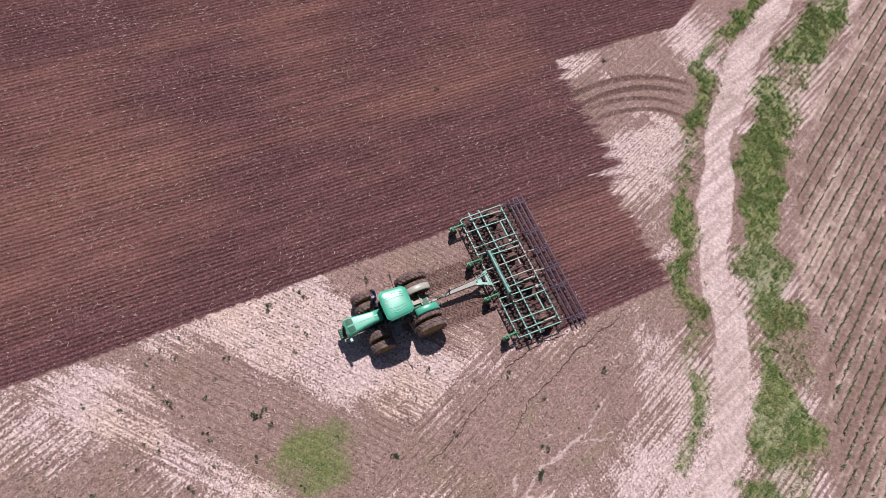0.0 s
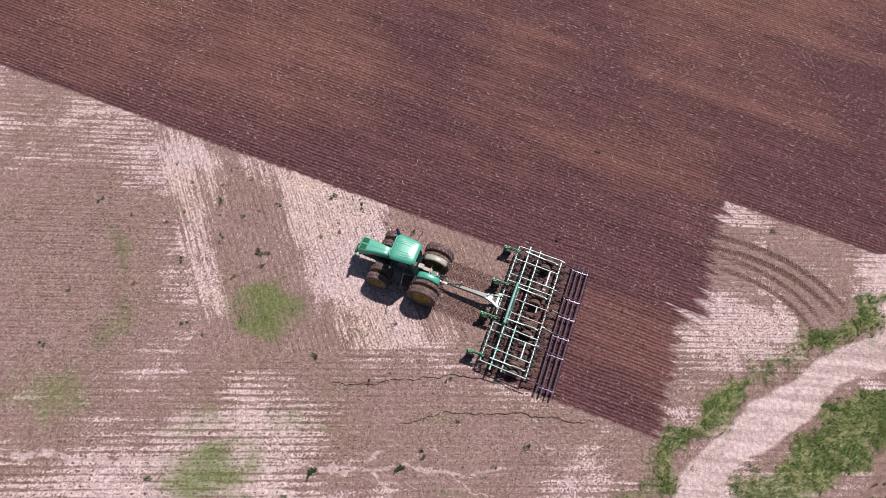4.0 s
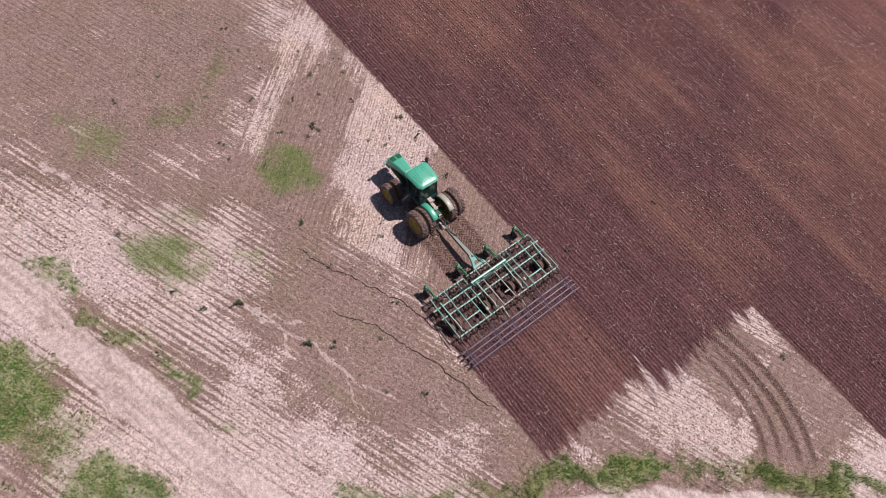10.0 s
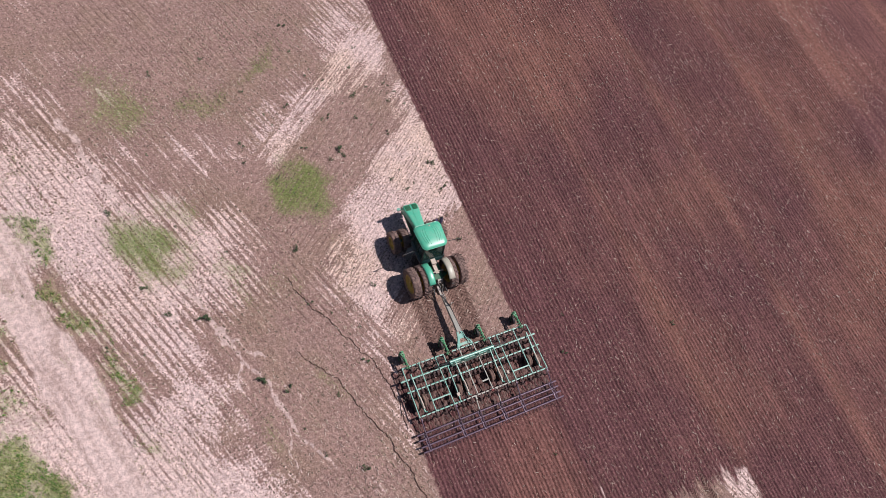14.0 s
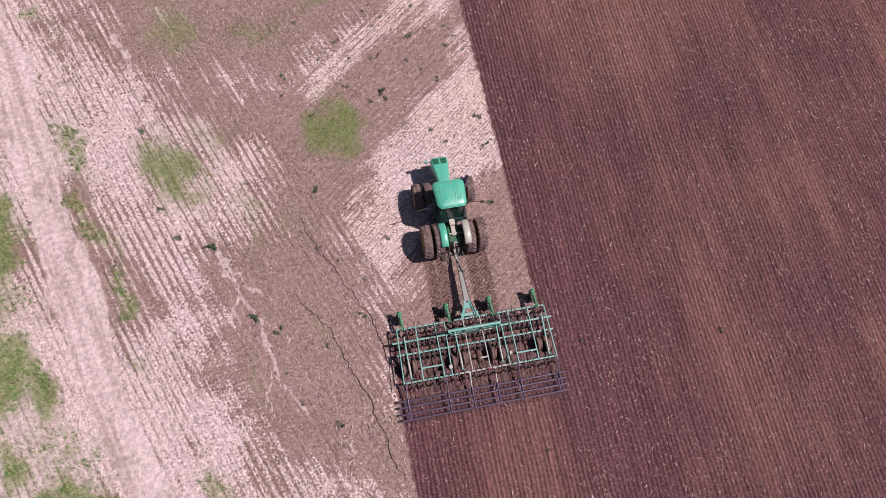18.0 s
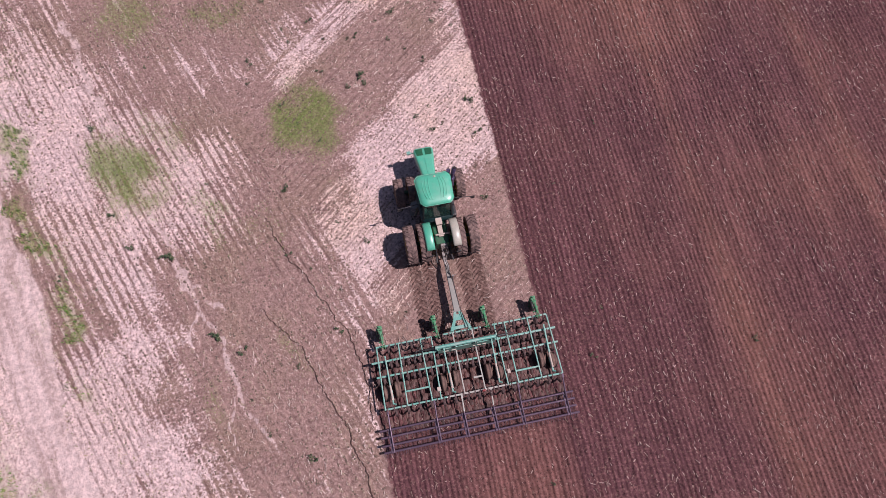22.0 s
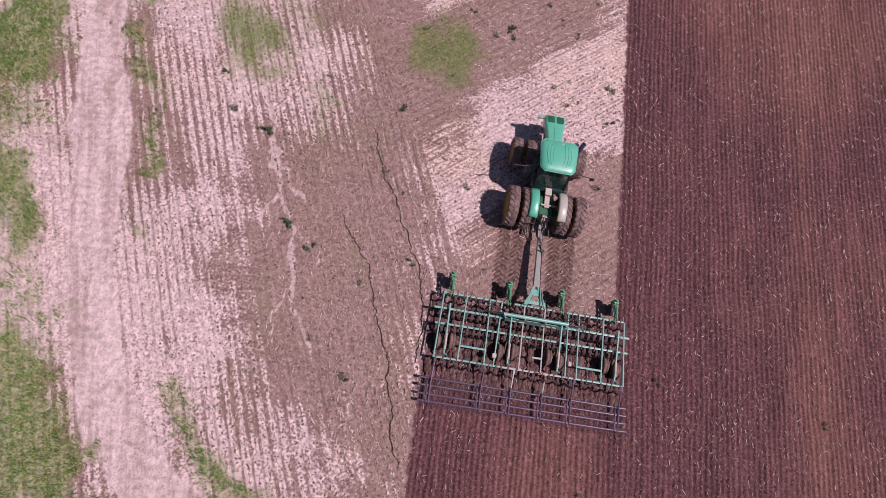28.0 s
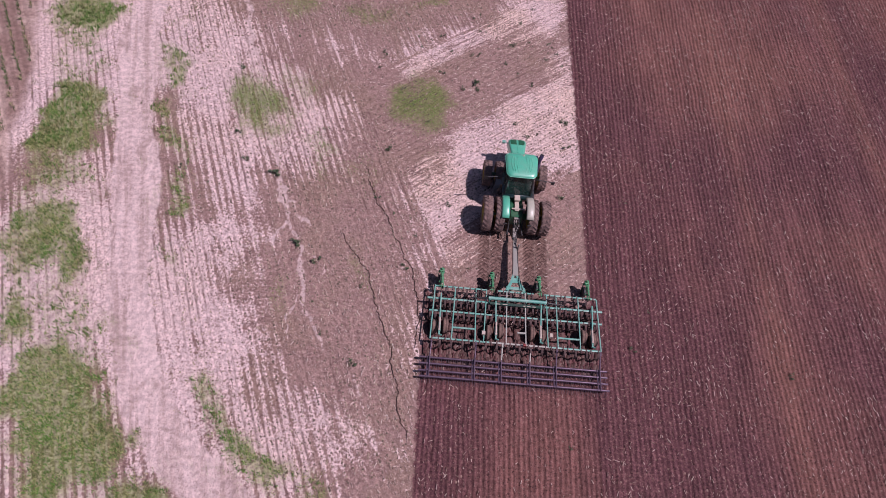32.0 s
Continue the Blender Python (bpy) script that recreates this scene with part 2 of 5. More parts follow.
    till = n.step(edge, m("ADD", -0.06, m("MULTIPLY", n.attr("fray"), -0.6)), m("ADD", 0.10, m("MULTIPLY", n.attr("fray"), 0.6)))
    band = n.noise(n.place(0.0, (1.6, 0.05, 1.0)), 0.35, 3.0, 0.5)
    tone = n.step(m("ADD", m("MULTIPLY", band, 0.12), m("ADD", m("MULTIPLY", big, 0.38), m("MULTIPLY", n.attr("tone"), 0.7))), 0.42, 0.84)
    dark = n.mix(tone, (0.101, 0.043, 0.048), (0.188, 0.088, 0.070))
    dark = n.mix(n.step(fine, 0.45, 0.8), dark, (0.220, 0.112, 0.101))
    crumb = m("ADD", m("MULTIPLY", grit, 0.6), m("MULTIPLY", speck, 0.4))
    dark = n.mix(m("MULTIPLY", n.step(crumb, 0.55, 0.64), 0.42), dark, (0.30, 0.18, 0.155))
    # pits between the crumbs: their shade is painted in near black
    dark = n.mix(m("MULTIPLY", n.step(crumb, 0.45, 0.37), 0.70), dark, (0.022, 0.010, 0.010))
    drill = n.noise(n.place(0.0, (3.4, 0.22, 1.0)), 1.0, 4.0, 0.6)
    wide = n.noise(n.place(0.0, (0.55, 0.03, 1.0)), 1.0, 3.0, 0.5)
    dark = n.times(dark, m("MULTIPLY", n.step(drill, 0.34, 0.66, 0.84, 1.20), n.step(wide, 0.35, 0.65, 0.95, 1.07)))
    col = n.mix(till, top, dark)
    grain = n.noise(p, 24.0, 2.0, 0.6)
    # lumps shaded in the colour too: hollows darker, tops lighter
    col = n.times(col, m("MULTIPLY", n.step(grain, 0.32, 0.68, 0.94, 1.06), n.step(lump, 0.30, 0.70, 0.82, 1.18)))
    relief = m("ADD", m("MULTIPLY", fine, 0.4), m("ADD", m("MULTIPLY", lump, 0.5), m("MULTIPLY", speck, 0.3)))
    nb = n.bump(relief, 1.0, 0.11)
    calm = m("SUBTRACT", 1.0, m("MAXIMUM", till, m("MAXIMUM", road_f, n.step(n.attr("crop"), -0.2, 0.3))))
    nb = n.bump(m("MULTIPLY", m("SUBTRACT", 1.0, rows), m("MULTIPLY", calm, n.step(mid, 0.3, 0.7))), 0.6, 0.03, nb)
    nb = n.bump(m("MULTIPLY", chev, rut), 0.8, 0.03, nb)
    return n.finish(col, 0.93, 0.0, nb, 0.15)


SOIL = field_soil()
GREEN = painted("green_paint", (0.062, 0.46, 0.295), (0.36, 0.36, 0.30), 0.38, 0.20, 0.0, 1.0)
INDIGO = painted("dark_indigo_paint", (0.075, 0.058, 0.125), (0.18, 0.13, 0.17), 0.35, 0.3, 0.3, 0.4)
DEEP_GREEN = painted("deep_green_paint", (0.012, 0.115, 0.055), (0.2, 0.16, 0.12), 0.4, 0.2)
FRAME_GREEN = painted("frame_green_paint", (0.110, 0.38, 0.30), (0.42, 0.42, 0.37), 0.36, 0.48, 0.0, 1.0, 2.2)
WORN_FRAME = painted("worn_frame_paint", (0.40, 0.41, 0.36), (0.45, 0.33, 0.28), 0.4, 0.45, 0.0, 0.1, 2.0)
YELLOW = painted("yellow_paint", (0.44, 0.30, 0.045), (0.25, 0.17, 0.11), 0.45, 0.55)
RUBBER = painted("dusty_rubber", (0.125, 0.082, 0.074), (0.35, 0.235, 0.20), 0.85, 0.95, 0.0, 0.0, 6.0)
SOILED = painted("soiled_rubber", (0.14, 0.085, 0.07), (0.30, 0.19, 0.15), 0.9, 0.8, 0.0, 0.0, 7.0)
BLACK = painted("black_plastic", (0.018, 0.018, 0.020), (0.12, 0.09, 0.08), 0.5, 0.35)
for _paint, _ior in ((GREEN, 1.63), (FRAME_GREEN, 1.75), (WORN_FRAME, 1.75)):      # thick lacquer shines white towards the sun
    _paint.node_tree.nodes["Principled BSDF"].inputs["Coat IOR"].default_value = _ior
STEEL = painted("dusty_steel", (0.33, 0.31, 0.29), (0.36, 0.26, 0.21), 0.45, 0.5, 0.4)
TEETH = painted("worn_harrow_teeth", (0.15, 0.105, 0.13), (0.22, 0.15, 0.15), 0.5, 0.4, 0.2)
TONGUE = painted("dusty_grey_green_paint", (0.30, 0.30, 0.265), (0.38, 0.285, 0.25), 0.42, 0.4, 0.0, 0.2)
HARROW = painted("dark_bare_steel", (0.135, 0.092, 0.130), (0.20, 0.14, 0.15), 0.32, 0.30, 0.4)
RUST = painted("rusty_worn_steel", (0.16, 0.085, 0.062), (0.26, 0.16, 0.13), 0.7, 0.6, 0.2)
RED = painted("red_plastic", (0.22, 0.02, 0.022), (0.3, 0.15, 0.12), 0.4, 0.2)
CREAM = painted("dusty_cream_cover", (0.52, 0.44, 0.37), (0.36, 0.27, 0.22), 0.55, 0.5)
_g = Nodes("tinted_cab_glass")
GLASS = _g.finish((0.045, 0.10, 0.085), 0.06, 0.0, None, 0.6)
_g.bsdf.inputs["Transmission Weight"].default_value = 0.55
GRASS = leafy("grass_blades", (0.055, 0.165, 0.022), (0.185, 0.33, 0.070), (0.34, 0.34, 0.14))
SPARSE_GRASS = leafy("dry_verge_grass", (0.10, 0.14, 0.045), (0.24, 0.22, 0.09), (0.44, 0.34, 0.20))
WEED = leafy("weed_leaves", (0.050, 0.092, 0.048), (0.125, 0.175, 0.095), (0.20, 0.20, 0.12))
CROP = leafy("seedling_leaves", (0.050, 0.085, 0.025), (0.105, 0.145, 0.05), (0.25, 0.21, 0.11))
STRAW = leafy("straw_bits", (0.27, 0.185, 0.155), (0.48, 0.365, 0.32), (0.66, 0.55, 0.48))
TILL_STRAW = leafy("soiled_straw_bits", (0.24, 0.16, 0.13), (0.46, 0.34, 0.28), (0.66, 0.54, 0.46))
CLOD = leafy("soil_clods", (0.13, 0.075, 0.06), (0.24, 0.15, 0.12), (0.30, 0.20, 0.16))
TURNED = leafy("turned_soil", (0.060, 0.032, 0.028), (0.115, 0.062, 0.054), (0.15, 0.085, 0.074))
CARPET = leafy("low_weed_leaves", (0.095, 0.20, 0.034), (0.20, 0.33, 0.075), (0.26, 0.29, 0.11))
TUFT = leafy("olive_tuft_blades", (0.075, 0.125, 0.028), (0.19, 0.22, 0.075), (0.38, 0.32, 0.17))
CAB_SHELL = painted("dark_teal_paint", (0.007, 0.030, 0.030), (0.10, 0.08, 0.07), 0.22, 0.15, 0.0, 0.6)
STUBBLE = leafy("withered_stubble", (0.10, 0.075, 0.055), (0.20, 0.135, 0.10), (0.33, 0.25, 0.19))
# soil darkened to paint the shade inside the rills
RILL_SHADE = painted("moist_soil", (0.085, 0.050, 0.042), (0.17, 0.105, 0.085), 0.9, 0.7, 0.0, 0.0, 4.0)
PALE_GREEN = painted("dust_covered_paint", (0.40, 0.40, 0.325), (0.54, 0.44, 0.37), 0.35, 0.5, 0.0, 0.4)
CASTER_GREEN = painted("bright_green_paint", (0.040, 0.27, 0.115), (0.20, 0.17, 0.13), 0.35, 0.55, 0.0, 0.4, 7.0)
CAKED = painted("soil_caked_steel", (0.105, 0.066, 0.064), (0.17, 0.105, 0.09), 0.75, 0.5, 0.0, 0.0, 6.0)
# plate green with the lift tube's shadow put into the colour
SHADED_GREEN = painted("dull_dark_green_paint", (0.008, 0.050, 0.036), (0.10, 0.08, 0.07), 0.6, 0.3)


# ---- mesh helpers ----
def mesh_from(name, verts, faces, material):
    """A mesh from arrays: verts n x 3, faces m x 3 or m x 4."""
    verts, faces = np.asarray(verts, dtype=np.float32), np.asarray(faces, dtype=np.int32)
    k = faces.shape[1]
    me = bpy.data.meshes.new(name)
    me.vertices.add(len(verts))
    me.vertices.foreach_set("co", verts.ravel())
    me.loops.add(faces.size)
    me.loops.foreach_set("vertex_index", faces.ravel())
    me.polygons.add(len(faces))
    me.polygons.foreach_set("loop_start", np.arange(0, faces.size, k, dtype=np.int32))
    me.polygons.foreach_set("loop_total", np.full(len(faces), k, dtype=np.int32))
    me.update(calc_edges=True)
    me.materials.append(material)
    return me


def part(name, bm, material, parent=None, label="", smooth=False):
    me = bpy.data.meshes.new(name)
    bmesh.ops.recalc_face_normals(bm, faces=bm.faces)
    bm.to_mesh(me)
    bm.free()
    me.materials.append(material)
    if smooth:
        me.polygons.foreach_set("use_smooth", [True] * len(me.polygons))
    ob = new(name, me)
    ob.parent = parent
    if label:
        ob["label"] = label
    return ob


def again(ob, m, parent=None):
    """The same mesh once more, as an object of its own."""
    c = new(ob.name.split(".")[0], ob.data)
    c.parent = parent if parent is not None else ob.parent
    c.matrix_basis = m
    if "label" in ob:
        c["label"] = ob["label"]
    return c


def thing(name, m, label, category, group="", kind=""):
    ob = new(name)
    ob.matrix_basis = m
    ob.empty_display_size = 0.2
    return tagged(ob, label, category, group, kind)


def box(bm, c, s, bevel=0.0, turn=None):
    r = bmesh.ops.create_cube(bm, size=1.0)
    vs = r["verts"]
    bmesh.ops.scale(bm, vec=s, verts=vs)
    if bevel:
        es = list({e for v in vs for e in v.link_edges})
        b = bmesh.ops.bevel(bm, geom=es, offset=bevel, segments=2, affect="EDGES", profile=0.6)
        vs = list({v for f in b["faces"] for v in f.verts} | {v for v in vs if v.is_valid})
    m = Matrix.Translation(c) @ (turn if turn is not None else Matrix.Identity(4))
    bmesh.ops.transform(bm, matrix=m, verts=vs)
    return bm


def rod(bm, a, b, r, seg=10, r2=None):
    a, b = Vector(a), Vector(b)
    d = b - a
    m = Matrix.Translation((a + b) / 2) @ d.to_track_quat("Z", "Y").to_matrix().to_4x4()
    bmesh.ops.create_cone(bm, cap_ends=True, segments=seg, radius1=r, radius2=r if r2 is None else r2, depth=d.length, matrix=m)
    return bm


def beam(bm, a, b, w, h, bevel=0.008):
    """A square tube from a to b."""
    a, b = Vector(a), Vector(b)
    d = b - a
    q = d.to_track_quat("Y", "Z").to_matrix().to_4x4()
    return box(bm, (a + b) / 2, (w, d.length, h), bevel, q)


def hose(bm, pts, r, seg=6):
    """A bent tube through the points."""
    pts = [Vector(q) for q in pts]
    fine = []
    for i in range(len(pts) - 1):
        p0, p1, p2, p3 = pts[max(i - 1, 0)], pts[i], pts[i + 1], pts[min(i + 2, len(pts) - 1)]
        for k in range(5):
            t = k / 5
            fine.append(0.5 * ((2 * p1) + (p2 - p0) * t + (2 * p0 - 5 * p1 + 4 * p2 - p3) * t * t + (3 * p1 - p0 - 3 * p2 + p3) * t ** 3))
    fine.append(pts[-1])
    rings = []
    for i, c in enumerate(fine):
        d = (fine[min(i + 1, len(fine) - 1)] - fine[max(i - 1, 0)]).normalized()
        u = d.orthogonal().normalized() if i == 0 else (u - d * u.dot(d)).normalized()
        w = d.cross(u)
        rings.append([bm.verts.new(c + (u * math.cos(a) + w * math.sin(a)) * r) for a in [2 * math.pi * k / seg for k in range(seg)]])
    for r0, r1 in zip(rings, rings[1:]):
        for k in range(seg):
            bm.faces.new((r0[k], r0[(k + 1) % seg], r1[(k + 1) % seg], r1[k]))
    bm.faces.new(rings[0][::-1])
    bm.faces.new(rings[-1])
    return bm


def spun(bm, profile, seg):
    """Turn a closed profile of (x, radius) round the X axis."""
    rings = []
    for k in range(seg):
        a = 2 * math.pi * k / seg
        rings.append([bm.verts.new((x, r * math.cos(a), r * math.sin(a))) for x, r in profile])
    for k in range(seg):
        r0, r1 = rings[k], rings[(k + 1) % seg]
        for i in range(len(profile)):
            j = (i + 1) % len(profile)
            bm.faces.new((r0[i], r0[j], r1[j], r1[i]))
    return bm


def loft(bm, sections, cap=True):
    """Join rings of points, each with the same count."""
    rings = [[bm.verts.new(q) for q in s] for s in sections]
    k = len(rings[0])
    for r0, r1 in zip(rings, rings[1:]):
        for i in range(k):
            bm.faces.new((r0[i], r0[(i + 1) % k], r1[(i + 1) % k], r1[i]))
    if cap:
        bm.faces.new(rings[0][::-1])
        bm.faces.new(rings[-1])
    return bm


def rounded(cx, cz, w, h, r, y, n=4):
    """A rounded rectangle in the XZ plane at y."""
    out = []
    for sx, sz, a0 in ((1, 1, 0), (-1, 1, 90), (-1, -1, 180), (1, -1, 270)):
        for k in range(n + 1):
            a = radians(a0 + 90 * k / n)
            out.append((cx + sx * (w / 2 - r) + r * math.cos(a), y, cz + sz * (h / 2 - r) + r * math.sin(a)))
    return out


def rounded_flat(cx, cy, w, d, r, z, n=5):
    """A rounded rectangle in the XY plane at z."""
    out = []
    for sx, sy, a0 in ((1, 1, 0), (-1, 1, 90), (-1, -1, 180), (1, -1, 270)):
        for k in range(n + 1):
            a = radians(a0 + 90 * k / n)
            out.append((cx + sx * (w / 2 - r) + r * math.cos(a), cy + sy * (d / 2 - r) + r * math.sin(a), z))
    return out


# ---- the field ----
rng = np.random.default_rng(7)


def value_noise(x, y, cell, seed):
    """Smooth noise between 0 and 1."""
    r = np.random.default_rng(seed).random((64, 64))
    gx, gy = x / cell + 500.0, y / cell + 500.0
    ix, iy = np.floor(gx).astype(int), np.floor(gy).astype(int)
    fx, fy = gx - ix, gy - iy
    fx, fy = fx * fx * (3 - 2 * fx), fy * fy * (3 - 2 * fy)
    at = lambda a, b: r[a % 64, b % 64]
    return (at(ix, iy) * (1 - fx) + at(ix + 1, iy) * fx) * (1 - fy) + (at(ix, iy + 1) * (1 - fx) + at(ix + 1, iy + 1) * fx) * fy


def layered(x, y, cell, seed, octaves=4):
    total, amp, norm = 0, 1.0, 0
    for k in range(octaves):
        total, norm = total + amp * value_noise(x, y, cell / 2 ** k, seed + k), norm + amp
        amp *= 0.5
    return total / norm


def smooth(v, lo, hi):
    t = np.clip((v - lo) / (hi - lo), 0, 1)
    return t * t * (3 - 2 * t)


def line_distance(x, y, pts):
    """Distance to a polyline, signed: positive on its right; and the length along it."""
    best, side, run, done = np.full(x.shape, 1e9), np.zeros(x.shape), np.zeros(x.shape), 0.0
    for (ax, ay), (bx, by) in zip(pts, pts[1:]):
        dx, dy = bx - ax, by - ay
        length = math.hypot(dx, dy)
        t = np.clip(((x - ax) * dx + (y - ay) * dy) / length ** 2, 0, 1)
        d = np.hypot(x - ax - t * dx, y - ay - t * dy)
        s = np.sign((x - ax) * dy - (y - ay) * dx)
        near = d < best
        best, side, run = np.where(near, d, best), np.where(near, s, side), np.where(near, done + t * length, run)
        done += length
    return best * side, run


def rounded_line(pts, rounds=3):
    """Cut the corners of a polyline."""
    for _ in range(rounds):
        out = [pts[0]]
        for (ax, ay), (bx, by) in zip(pts, pts[1:]):
            out += [(0.75 * ax + 0.25 * bx, 0.75 * ay + 0.25 * by), (0.25 * ax + 0.75 * bx, 0.25 * ay + 0.75 * by)]
        pts = out + [pts[-1]]
    return pts


TILL_EDGE, PASS_LEFT, OLD_EDGE, STEP = 4.05, -4.6, 13.9, -18.2
VERGE = rounded_line([(34, -72), (24, -52), (16, -38), (10, -29), (4, -22.5), (-2.5, -18.2), (-9.3, -15.6), (-14.0, -12.2), (-16.4, -7.2), (-17.8, -1), (-19.0, 5), (-20.5, 11), (-22.2, 18), (-24.5, 28), (-27, 40), (-34, 60)])
TURN_1 = rounded_line([(9.6, -15), (10.2, -17.5), (10.6, -21), (10.0, -24.5), (8.2, -27.6), (5.5, -29.4), (2.8, -29.9)])
TURN_2 = rounded_line([(8.0, -16), (8.9, -18.5), (8.8, -21.5), (7.9, -24.3), (6.2, -26.2), (3.8, -27.2), (1.4, -26.3), (-0.6, -23.5)])
# pale runlets that branch where the wash fans out
WASHES = [(rounded_line(list(pts), 2), wide) for pts, wide in (
    (((-18.2, 17), (-16.9, 12), (-15.6, 8), (-14.3, 4.2), (-13.6, 1.8), (-12.6, -1.2), (-11.4, -3.2), (-10.7, -6.2), (-9.4, -9.2)), 0.22),
    (((-13.7, 2.2), (-12.6, 1.2), (-11.9, 0.9), (-11.0, 1.2)), 0.09), (((-12.9, -0.4), (-11.9, -0.9), (-11.0, -1.9), (-10.2, -2.1)), 0.10),
    (((-12.4, -1.6), (-12.9, -3.0), (-12.4, -4.6)), 0.10), (((-11.4, -3.2), (-10.3, -3.8), (-9.5, -5.2)), 0.08), (((-16.6, 9), (-16.0, 5.4), (-15.4, 3.6), (-15.0, 0.4)), 0.13),
    (((-15.3, 3.2), (-14.7, 2.8), (-14.2, 1.6)), 0.08), (((-10.7, -6.2), (-11.5, -7.6), (-11.2, -9.0)), 0.09))]
# where the second strip of old rows begins
STRIP = rounded_line([(-19, 26), (-13.5, 16), (-11.0, 11.7), (-8.4, 6.6), (-6.0, 1.9), (-4.6, -1.0)])


# silted and bare patches of crust: centre, half widths, turn, amount
PALE = ((-14.5, 0.0, 2.8, 12.0, 0.3, 0.36), (-8.4, -2.0, 4.0, 8.0, 0.3, -0.52), (-8.0, 9.0, 5.0, 5.0, 0.2, -0.34), (-1.0, 5.2, 6.5, 2.0, 0.72, 0.32), (-2.5, 9.4, 7.0, 1.3, 0.72, -0.34), (-4.0, 13.2, 8.5, 0.9, 0.72, 0.42), (2.4, 18.0, 2.0, 6.0, 0.0, 0.20),
        (-13.5, 17.0, 2.6, 6.0, 0.4, 0.30), (-6.5, 18.0, 6.0, 4.5, 0.2, -0.50), (-8.8, -9.5, 4.0, 4.0, 0.3, -0.30), (-13.0, 25.0, 7.0, 4.0, 0.2, -0.25), (4.0, -24.0, 9.0, 6.0, 0.0, 0.30), (-12.5, 6.5, 2.0, 3.0, 0.35, 0.25), (2.9, -1.5, 1.5, 3.6, 0.0, 0.30), (-13.0, -8.5, 2.2, 3.5, 0.3, 0.18))
# patches of low weeds: centre, half widths, turn, amount
GREENS = ((-5.4, 7.6, 2.0, 2.5, 0.3, 0.86), (-15.4, 6.5, 2.0, 3.4, 0.35, 0.80), (-12.7, 8.8, 0.8, 2.2, 0.5, 0.42), (-11.2, 3.4, 0.7, 2.6, 0.4, 0.42), (-8.6, 2.0, 0.8, 1.6, 0.4, 0.30),
          (-8.0, -4.6, 0.7, 2.4, 0.35, 0.32), (-9.6, 15.8, 2.4, 1.2, 0.6, 0.45), (-15.0, 17.5, 2.2, 2.8, 0.3, 0.55), (-5.5, 18.5, 2.0, 1.0, 0.5, 0.5), (-12.6, -6.0, 0.7, 2.2, 0.35, 0.34))


def fields(x, y):
    """What covers the ground at each place."""
    out = {}
    verge, _ = line_distance(x, y, VERGE)
    verge = out["verge"] = -verge + (layered(x, y, 5.0, 40) - 0.5) * 1.8     # metres into the verge from the field's edge
    # tilled: signed distance, metres
    wave = (layered(x * 0, y, 2.5, 11) - 0.5) * 0.22
    old = np.minimum(x - OLD_EDGE + wave, -verge - 3.0)
    right = np.minimum(np.minimum(x - TILL_EDGE + wave, OLD_EDGE + 0.6 - x), y - STEP)
    strip = np.minimum(np.minimum(x - PASS_LEFT + wave, TILL_EDGE + 0.6 - x), np.minimum(-5.5 + (layered(x, y, 0.5, 12, 2) - 0.5) * 0.9 - y, y - STEP - 1.2))
    out["till"] = np.clip(np.maximum(np.maximum(old, right), strip), -2.0, 2.0)
    near_step = np.exp(-((y - STEP) / 2.6) ** 2) * smooth(x, PASS_LEFT - 0.5, PASS_LEFT + 1.0) * smooth(-x, -OLD_EDGE + 0.1, -OLD_EDGE + 1.2)
    out["fray"] = np.where(y < STEP + 5, near_step, 0) * 0.8
    lane = np.floor((x - OLD_EDGE) / 9.3)
    edge_line = np.abs(((x - OLD_EDGE) / 9.3 - np.round((x - OLD_EDGE) / 9.3)) * 9.3)
    out["tone"] = layered(x, y, 14.0, 95, 3) * 1.1 - 0.1 + (np.sin(lane * 12.9898) * 0.14) * (x > TILL_EDGE) + 0.20 * np.exp(-(edge_line / 0.7) ** 2) * (x > TILL_EDGE + 2)
    out["zone"] = smooth(-line_distance(x, y, STRIP)[0], -0.15, 0.15) * smooth(y, -8, -7) * smooth(0.66 * x - 0.75 * y, -13.7, -13.4)
    # crust: pale where silt has settled, brown between
    pale = 0.30 + (layered(x, y, 6.0, 21, 3) - 0.5) * 1.5
    for cx, cy, rx, ry, turn, amount in PALE:
        u, v = (x - cx) * math.cos(turn) + (y - cy) * math.sin(turn), -(x - cx) * math.sin(turn) + (y - cy) * math.cos(turn)
        pale += amount * np.exp(-(u / rx) ** 2 - (v / ry) ** 2)
    # broad silted bands run along the rows of the second strip
    pale += out["zone"] * ((value_noise(-x * 0.66 + y * 0.75, (x * 0.75 + y * 0.66) * 0.12, 2.1, 27) - 0.5) * 1.1 + 0.08) * smooth(-y, -17, -11)
    pale += 0.35 * smooth(verge, -5.0, 0.0) * smooth(y, -20, -12)
    pale -= 0.30 * np.exp(-(line_distance(x, y, WASHES[0][0])[0] / 1.3) ** 2) * smooth(-y, -6, 0)
    wx, wy = x + (layered(x, y, 0.9, 33) - 0.5) * 1.3, y + (layered(x, y, 0.9, 36) - 0.5) * 1.3
    wash = np.full(x.shape, 9.0)
    for pts, wide in WASHES:
        d, run = line_distance(wx, wy, pts)
        wash = np.minimum(wash, np.abs(d) / (wide * (1.1 - 0.7 * run / run.max())))
    out["wash"] = wash
    for pts, wide in ((TURN_1, 1.9), (TURN_2, 2.1)):
        pale -= 0.75 * np.exp(-(line_distance(x, y, pts)[0] / wide) ** 4) * smooth(layered(x, y, 2.0, 84, 4), 0.30, 0.60)
    out["pale"] = pale
    # verge, road and crops
    gaps = layered(x, y, 3.2, 50, 3)
